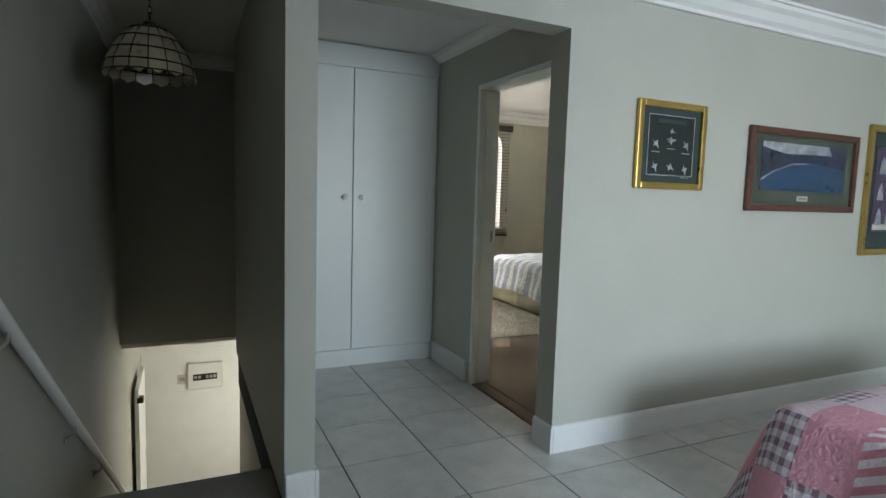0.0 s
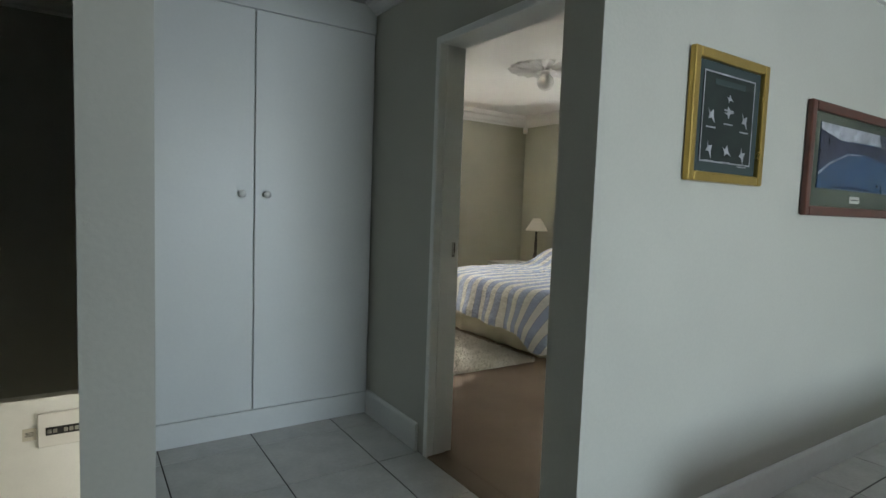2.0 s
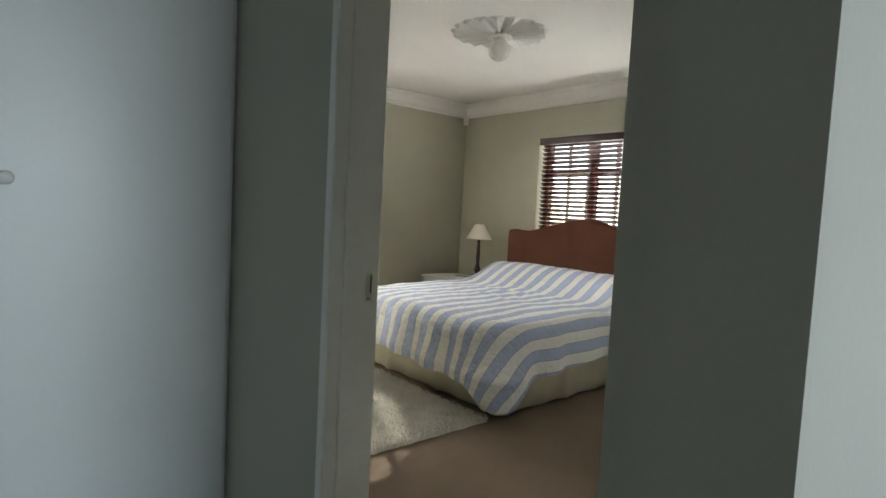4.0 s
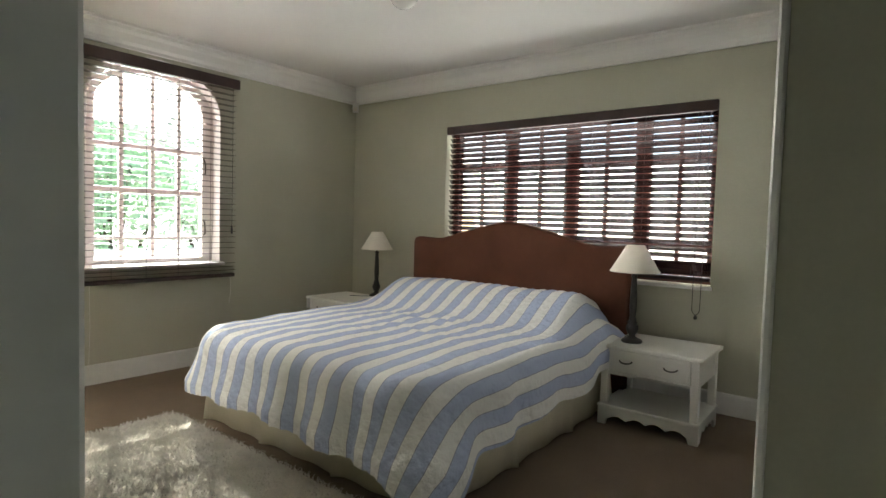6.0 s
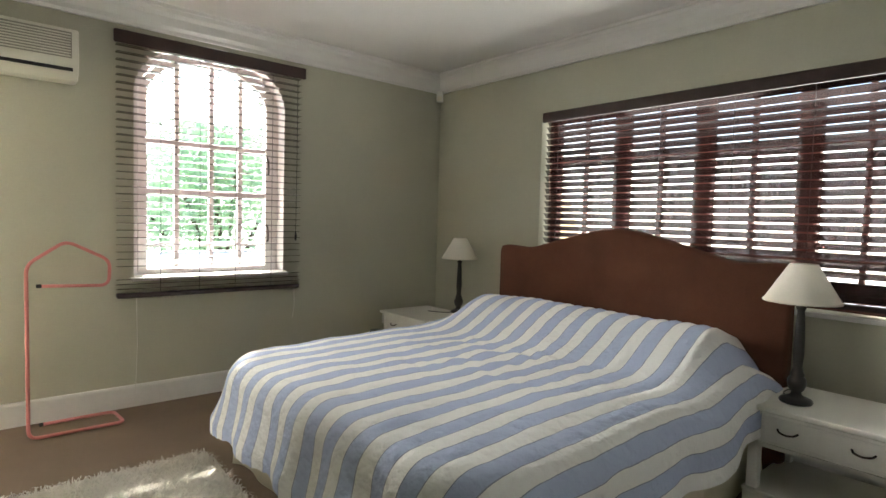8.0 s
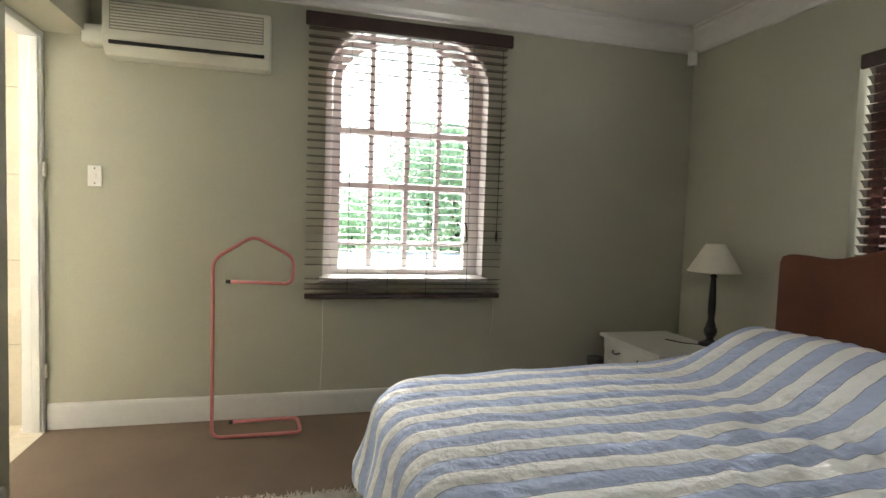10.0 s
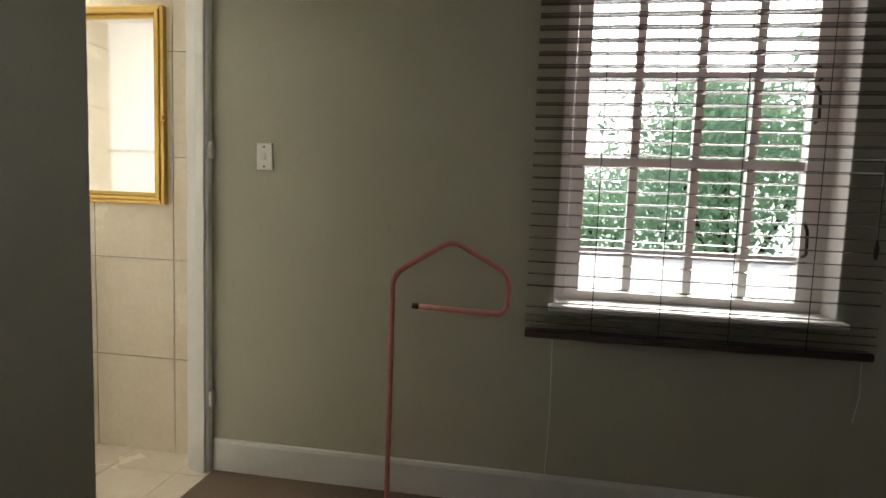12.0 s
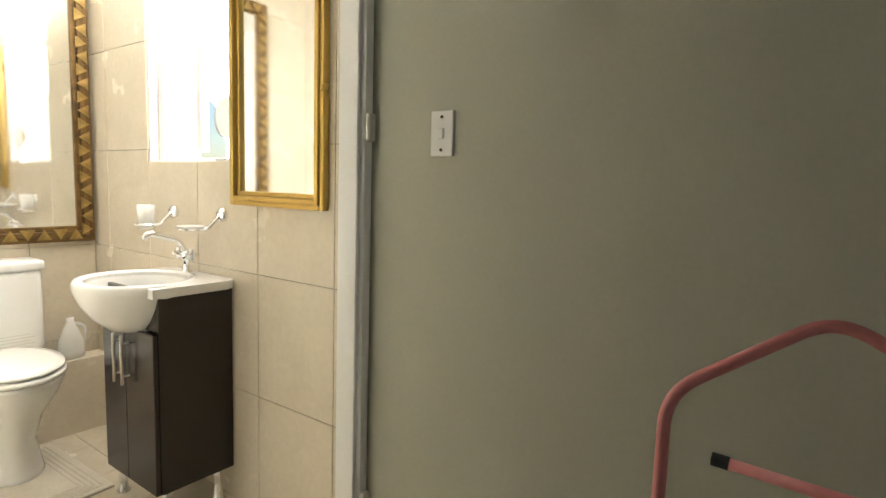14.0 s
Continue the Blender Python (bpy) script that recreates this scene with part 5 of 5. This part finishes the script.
for i in range(14):
    x = -0.43 + 0.0655 * i
    for zz in (0.0135, 1.338):
        o = new("carving", tm)
        o.parent = cm
        o.matrix_local = pose(x, 0, zz, 0, 0, 0) if i % 2 else pose(x, 0, zz + 0.048, 0, 180, 0)

va = thing("vanity_unit", 1.685, NB - 0.012, 0.008, "espresso brown vanity cabinet with steel bar handles", "vanity")
part("side_panel", box(0.188, 0.206, -0.285, -0.003, 0.135, 0.852, 0.002), M_ESPRESSO, va)
part("side_panel", box(-0.176, -0.188, -0.285, -0.003, 0.135, 0.852, 0.002), M_ESPRESSO, va)
part("back", box(-0.188, 0.188, -0.015, -0.003, 0.135, 0.852), M_ESPRESSO, va)
part("bottom", box(-0.188, 0.188, -0.285, -0.015, 0.135, 0.153), M_ESPRESSO, va)
part("fascia", box(-0.188, 0.188, -0.285, -0.268, 0.72, 0.852), M_ESPRESSO, va)
for x0, x1, hx in ((-0.174, -0.002, -0.03), (0.002, 0.204, 0.03)):
    d = part("door", box(x0, x1, -0.304, -0.287, 0.137, 0.715, 0.002), M_ESPRESSO, va, "glossy espresso door")
    part("handle", tube([(hx, -0.330, 0.51), (hx, -0.330, 0.69)], 0.006, 10), M_STEEL, d, "steel bar handle", True)
    for z in (0.54, 0.66):
        part("handle_post", tube([(hx, -0.304, z), (hx, -0.330, z)], 0.004, 8), M_STEEL, d)
for x in (-0.17, 0.17):
    for y in (-0.25, -0.05):
        part("leg", lathe([(0.026, 0), (0.027, 0.008), (0.017, 0.022), (0.016, 0.10), (0.022, 0.135)], x, y, 14), M_CHROME, va, "chrome foot", True)
# basin: slab with a round bowl that swells over the front
ba = thing("basin", 1.685, NB - 0.012, 0.862, "white porcelain washbasin with a rounded front", "basin")
b = bmesh.new()
k = 48
bowl_rings = []
for rr, z in ((0.012, -0.125), (0.09, -0.115), (0.135, -0.07), (0.160, -0.015), (0.170, 0.022), (0.182, 0.034), (0.197, 0.034), (0.204, 0.022), (0.205, 0.0), (0.185, -0.05), (0.15, -0.10), (0.10, -0.145), (0.06, -0.155)):
    bowl_rings.append([b.verts.new((rr * 1.04 * math.cos(2 * math.pi * i / k), -0.255 + rr * 0.98 * math.sin(2 * math.pi * i / k), z)) for i in range(k)])
for p, q in zip(bowl_rings, bowl_rings[1:]):
    for i in range(k):
        b.faces.new((p[i], p[(i + 1) % k], q[(i + 1) % k], q[i]))
b.faces.new(bowl_rings[0])
b.faces.new(bowl_rings[-1][::-1])
part("bowl", b, M_PORC, ba, "", True)
hole = [(0.168 * 1.04 * math.cos(2 * math.pi * i / k), -0.255 + 0.168 * 0.98 * math.sin(2 * math.pi * i / k)) for i in range(k)]
b = bmesh.new()
x0, x1, y0, y1 = -0.232, 0.232, -0.318, 0.0
ring_o = []
for hx, hy in hole:
    a = math.atan2(hy + 0.255, hx)
    t = min((x1 if math.cos(a) > 0 else -x0) / max(abs(math.cos(a)), 1e-6), ((y1 + 0.255) if math.sin(a) > 0 else 0.063) / max(abs(math.sin(a)), 1e-6))
    t = max(t, 0.178)
    ring_o.append((t * math.cos(a), -0.255 + t * math.sin(a)))
vo0 = [b.verts.new((p[0], p[1], -0.008)) for p in ring_o]
vo1 = [b.verts.new((p[0], p[1], 0.024)) for p in ring_o]
vi1 = [b.verts.new((p[0], p[1], 0.028)) for p in hole]
vi0 = [b.verts.new((p[0], p[1], -0.008)) for p in hole]
for i in range(k):
    j = (i + 1) % k
    b.faces.new((vo0[i], vo0[j], vo1[j], vo1[i]))
    b.faces.new((vo1[i], vo1[j], vi1[j], vi1[i]))
    b.faces.new((vi1[i], vi1[j], vi0[j], vi0[i]))
    b.faces.new((vi0[i], vi0[j], vo0[j], vo0[i]))
part("slab", b, M_PORC, ba)
part("drain", lathe([(0.02, -0.124), (0.018, -0.119), (0.004, -0.118)], 0, -0.255, 14), M_CHROME, ba)
tp = thing("tap", 1.66, NB - 0.065, 0.886, "chrome mixer tap with cross handles", "tap")
part("body", lathe([(0.022, 0), (0.023, 0.008), (0.014, 0.016), (0.013, 0.055), (0.019, 0.06), (0.019, 0.085), (0.008, 0.095)], segs=16), M_CHROME, tp, "", True)
part("spout", tube(rounded([(0, 0, 0.08), (0, -0.03, 0.135), (0, -0.14, 0.165), (0, -0.165, 0.145)], 0.03, 6), 0.0115, 12), M_CHROME, tp, "", True)
for sx in (-1, 1):
    hd = part("handle", tube([(sx * 0.012, 0, 0.068), (sx * 0.05, -0.005, 0.078)], 0.012, 10), M_CHROME, tp)
    part("cross_bar", tube([(sx * 0.05, -0.027, 0.078), (sx * 0.05, 0.017, 0.078)], 0.0075, 8), M_CHROME, hd)
    part("cross_bar", tube([(sx * 0.05, -0.005, 0.056), (sx * 0.05, -0.005, 0.100)], 0.0075, 8), M_CHROME, hd)


def holder(x, z, label, cup):
    e = thing("cup_holder" if cup else "soap_holder", x, NB - 0.008, z, label, "bathroom holder")
    rz2 = lathe([(0.026, 0), (0.027, 0.012), (0.018, 0.02)], segs=18)
    bmesh.ops.transform(rz2, matrix=pose(0, 0, 0, 90), verts=rz2.verts)
    part("rose", rz2, M_CHROME, e, "", True)
    part("arm", tube(rounded([(0, -0.015, 0), (-0.005, -0.04, -0.03), (-0.02, -0.06, -0.055), (-0.07, -0.075, -0.055)], 0.02), 0.007, 8), M_CHROME, e, "", True)
    part("ring", tube([(-0.09 + 0.042 * math.cos(2 * math.pi * i / 24), -0.078 + 0.042 * math.sin(2 * math.pi * i / 24), -0.055) for i in range(25)], 0.005, 6), M_CHROME, e)
    if cup:
        part("cup", lathe([(0.030, -0.075), (0.036, 0.025), (0.034, 0.025), (0.028, -0.07)], -0.09, -0.078, 24), M_PORC, e, "frosted glass cup", True)
    else:
        part("dish", lathe([(0.03, -0.062), (0.055, -0.05), (0.056, -0.045), (0.03, -0.056)], -0.09, -0.078, 24), M_PORC, e, "frosted glass soap dish", True)


holder(1.48, 1.12, "chrome cup holder with a frosted glass cup", True)
holder(1.83, 1.125, "chrome soap dish holder", False)
sm2 = thing("shaving_mirror", 1.80, 8.21, 1.330, "small round shaving mirror on the window sill", "mirror")
part("stand", lathe([(0.045, 0), (0.045, 0.008), (0.006, 0.016), (0.005, 0.09)], segs=18), M_CHROME, sm2, "", True)
rg = tube([(0.075 * math.cos(2 * math.pi * i / 28), 0, 0.165 + 0.075 * math.sin(2 * math.pi * i / 28)) for i in range(29)], 0.005, 6)
part("rim", rg, M_CHROME, sm2, "", True)
ds = lathe([(0.073, -0.002), (0.073, 0.002)], segs=28)
bmesh.ops.transform(ds, matrix=pose(0, 0, 0.165, 90), verts=ds.verts)
part("mirror_glass", ds, M_MIRROR, sm2)

# toilet against the end wall
to = thing("toilet", 0.765, 7.69, 0.008, "white porcelain close-coupled toilet", "toilet")
part("cistern", box(-0.055, 0.10, -0.20, 0.20, 0.46, 0.83, 0.03, segs=3), M_PORC, to, "", True)
part("cistern_lid", box(-0.058, 0.11, -0.208, 0.208, 0.825, 0.87, 0.016, segs=3), M_PORC, to, "", True)


def ovalrings(spec, segs=36):
    b = bmesh.new()
    rings = []
    for cx, rx2, ry2, z in spec:
        rings.append([b.verts.new((cx + rx2 * math.cos(2 * math.pi * i / segs), ry2 * math.sin(2 * math.pi * i / segs), z)) for i in range(segs)])
    for p, q in zip(rings, rings[1:]):
        for i in range(segs):
            b.faces.new((p[i], p[(i + 1) % segs], q[(i + 1) % segs], q[i]))
    b.faces.new(rings[0][::-1])
    b.faces.new(rings[-1])
    return b


part("bowl", ovalrings([(0.22, 0.20, 0.125, 0.000), (0.22, 0.19, 0.115, 0.033), (0.22, 0.155, 0.095, 0.154), (0.24, 0.18, 0.12, 0.264), (0.27, 0.235, 0.165, 0.363), (0.28, 0.26, 0.185, 0.424), (0.28, 0.255, 0.183, 0.440)]), M_PORC, to, "", True)
part("seat", ovalrings([(0.285, 0.25, 0.185, 0.442), (0.285, 0.262, 0.192, 0.449), (0.285, 0.262, 0.192, 0.460), (0.285, 0.255, 0.186, 0.466)]), M_PORC, to, "", True)
part("lid", ovalrings([(0.28, 0.25, 0.183, 0.470), (0.28, 0.26, 0.19, 0.475), (0.28, 0.255, 0.187, 0.486), (0.28, 0.20, 0.15, 0.494)]), M_PORC, to, "closed white lid", True)
for i in range(4):
    part("text_bar", box(0.1002, 0.1008, -0.02, 0.16 - 0.02 * (i % 2), 0.50 + i * 0.014, 0.504 + i * 0.014), M_ACPLASTIC, to)
lg = thing("pipe_ledge", 0.76, 7.62, 0.008, "low tiled ledge along the end wall", "ledge")
lg["kind"] = "structure"
part("ledge_body", box(-0.05, 0.06, -0.70, 0.55, 0.0, 0.37, 0.004), M_BEIGETILE, lg)
ir = thing("detergent_bottle", 0.775, 8.02, 0.378, "white plastic bottle with a handle on the ledge", "bottle")
part("body", ovalrings([(0.0, 0.03, 0.055, 0), (0.0, 0.034, 0.06, 0.03), (0.0, 0.033, 0.055, 0.09), (0.0, 0.022, 0.03, 0.15), (0.0, 0.014, 0.016, 0.18), (0.0, 0.014, 0.016, 0.20)], 20), M_PORC, ir, "", True)
part("handle", tube(rounded([(0, 0.015, 0.17), (0, 0.065, 0.15), (0, 0.055, 0.06)], 0.03), 0.008, 8), M_PORC, ir, "", True)
mt = thing("bath_mat", 1.17, 7.66, 0.012, "cream towelling bath mat on the tiles", "bath mat", rz=2)
part("mat", box(-0.30, 0.30, -0.42, 0.24, 0.0, 0.012, 0.005), M_MAT, mt)
for i in range(4):
    o = 0.03 + i * 0.02
    for q in ((-0.30 + o, -0.294 + o, -0.42 + o, 0.24 - o), (0.294 - o, 0.30 - o, -0.42 + o, 0.24 - o), (-0.294 + o, 0.294 - o, 0.234 - o, 0.24 - o)):
        part("ridge", box(q[0], q[1], q[2], q[3], 0.0115, 0.015, 0.001), M_MAT, mt)
tr = thing("towel_rail", 0.95, 6.45, 1.52, "chrome towel rail on the bathroom wall", "towel rail")
part("bar", tube([(-0.21, 0.07, 0), (0.21, 0.07, 0)], 0.008, 8), M_CHROME, tr)
for x in (-0.2, 0.2):
    part("post", tube([(x, 0.0, 0), (x, 0.07, 0)], 0.008, 8), M_CHROME, tr)

# ---- outside ----


def tree(x, y, base, height, spread, seed, leaves):
    rnd = random.Random(seed)
    e = thing("tree", x, y, base, "leafy green garden tree outside the window", "tree", "garden trees")
    part("trunk", tube([(0, 0, 0), (0.06, 0.03, height * 0.25), (0.0, 0.1, height * 0.5)], 0.14, 8), M_BARK, e)
    tips = []
    for i in range(9):
        a = rnd.uniform(0, 6.28)
        r, z = spread * rnd.uniform(0.4, 0.9), height * rnd.uniform(0.45, 0.95)
        part("limb", tube([(0, 0.05, height * rnd.uniform(0.25, 0.48)), (r * 0.5 * math.cos(a), r * 0.5 * math.sin(a), z * 0.75), (r * math.cos(a), r * math.sin(a), z)], 0.045, 6), M_BARK, e)
        tips.append((r * math.cos(a), r * math.sin(a), z))
    vs2, fs2 = [], []
    for k2 in range(leaves):
        t = tips[rnd.randrange(len(tips))]
        c = Vector((t[0] + rnd.gauss(0, spread * 0.26), t[1] + rnd.gauss(0, spread * 0.26), t[2] + rnd.gauss(0, height * 0.10)))
        s = rnd.uniform(0.05, 0.11)
        u = Vector((rnd.gauss(0, 1), rnd.gauss(0, 1), rnd.gauss(0, 1))).normalized()
        w = u.orthogonal().normalized()
        n0 = len(vs2)
        vs2 += [tuple(c - u * s), tuple(c + w * s * 0.45), tuple(c + u * s), tuple(c - w * s * 0.45)]
        fs2.append((n0, n0 + 1, n0 + 2, n0 + 3))
    me2 = bpy.data.meshes.new("crown")
    me2.from_pydata(vs2, [], fs2)
    me2.materials.append(M_LEAF)
    cr = new("crown", me2)
    cr.parent = e
    cr["kind"] = "stuff"


tree(7.4, 16.0, -3.0, 6.4, 2.0, 3, 12000)
tree(10.6, 18.0, -3.0, 6.6, 1.9, 4, 7500)
tree(5.2, 18.0, -3.0, 4.6, 1.2, 5, 4500)

# ---- tiles, last ----
TP = 0.447
tb = box(-TP / 2 + 0.003, TP / 2 - 0.003, -TP / 2 + 0.003, TP / 2 - 0.003, -0.008, 0.0, 0.0015)
tile_me = mesh_from(tb, "tile", M_TILE)
floor_ob = bpy.data.objects["floor"]
extra = bmesh.new()
WALL_Y = 3.03
for i in range(-3, 14):
    for j in range(-12, 6):
        x0, y0 = 1.475 + TP * i, 2.83 + TP * j
        x1, y1 = x0 + TP, y0 + TP
        near = -0.9 < x0 < 4.4 and 0.3 < y0 < 5.0
        g = 0.003
        for lo_x, hi_x, lo_y, hi_y in ((0.285, 7.04, -2.44, WALL_Y), (1.292, 2.598, WALL_Y, 5.2)):
            cx0, cx1, cy0, cy1 = max(x0 + g, lo_x), min(x1 - g, hi_x), max(y0 + g, lo_y), min(y1 - g, hi_y)
            if cx1 - cx0 < 0.02 or cy1 - cy0 < 0.02:
                continue
            if near and cx1 - cx0 > TP - 2.1 * g and cy1 - cy0 > TP - 2.1 * g:
                o = new("tile", tile_me)
                o.location = (x0 + TP / 2, y0 + TP / 2, 0.0)
                o.parent = floor_ob
            elif near:
                part("tile", box(cx0, cx1, cy0, cy1, -0.008, 0.0), M_TILE, floor_ob)
            else:
                box(cx0, cx1, cy0, cy1, -0.008, 0.0, 0, extra)
ft = part("far_tiles", extra, M_TILE, floor_ob)
ft["kind"] = "stuff"

# bathroom wall tiles: north wall round the window, and end wall
bn = bpy.data.objects["wall_bath_north"]
bw = bpy.data.objects["wall_bath_west"]
rows_z = [0.01, 0.459, 0.919, 1.379, 1.839, 2.299, 2.5]
cols_x = [0.70, 0.87, 1.26, 1.65, 2.04, 2.44, 2.64]
for r0, r1 in zip(rows_z, rows_z[1:]):
    for c0, c1 in zip(cols_x, cols_x[1:]):
        if r1 <= B_WIN[2] or c1 <= B_WIN[0] or c0 >= B_WIN[1]:
            pieces = [(c0, c1, r0, r1)]
        else:
            pieces = []
            if r0 < B_WIN[2]:
                pieces.append((c0, c1, r0, B_WIN[2]))
            zlo = max(r0, B_WIN[2])
            if c0 < B_WIN[0]:
                pieces.append((c0, B_WIN[0], zlo, r1))
            if c1 > B_WIN[1]:
                pieces.append((B_WIN[1], c1, zlo, r1))
        for a0, a1, z0, z1 in pieces:
            if a1 - a0 > 0.02 and z1 - z0 > 0.02:
                part("tile", box(a0 + 0.0015, a1 - 0.0015, NB - 0.008, NB + 0.001, z0 + 0.0015, z1 - 0.0015, 0.001), M_BEIGETILE, bn)
for r0, r1 in zip(rows_z, rows_z[1:]):
    for c0 in (6.45, 6.81, 7.17, 7.53, 7.89):
        part("tile", box(0.699, 0.708, c0 + 0.0015, min(c0 + 0.36, NB - 0.008) - 0.0015, r0 + 0.0015, r1 - 0.0015, 0.001), M_BEIGETILE, bw)
fb2 = bpy.data.objects["floor_bath"]
for i in range(7):
    for j in range(6):
        x0, y0 = 0.70 + 0.31 * i, 6.45 + 0.31 * j
        x1, y1 = min(x0 + 0.31, 2.70), min(y0 + 0.31, NB)
        if x1 - x0 > 0.03 and y1 - y0 > 0.03:
            part("tile", box(x0 + 0.0015, x1 - 0.0015, y0 + 0.0015, y1 - 0.0015, 0.004, 0.012, 0.001), M_BEIGETILE, fb2)
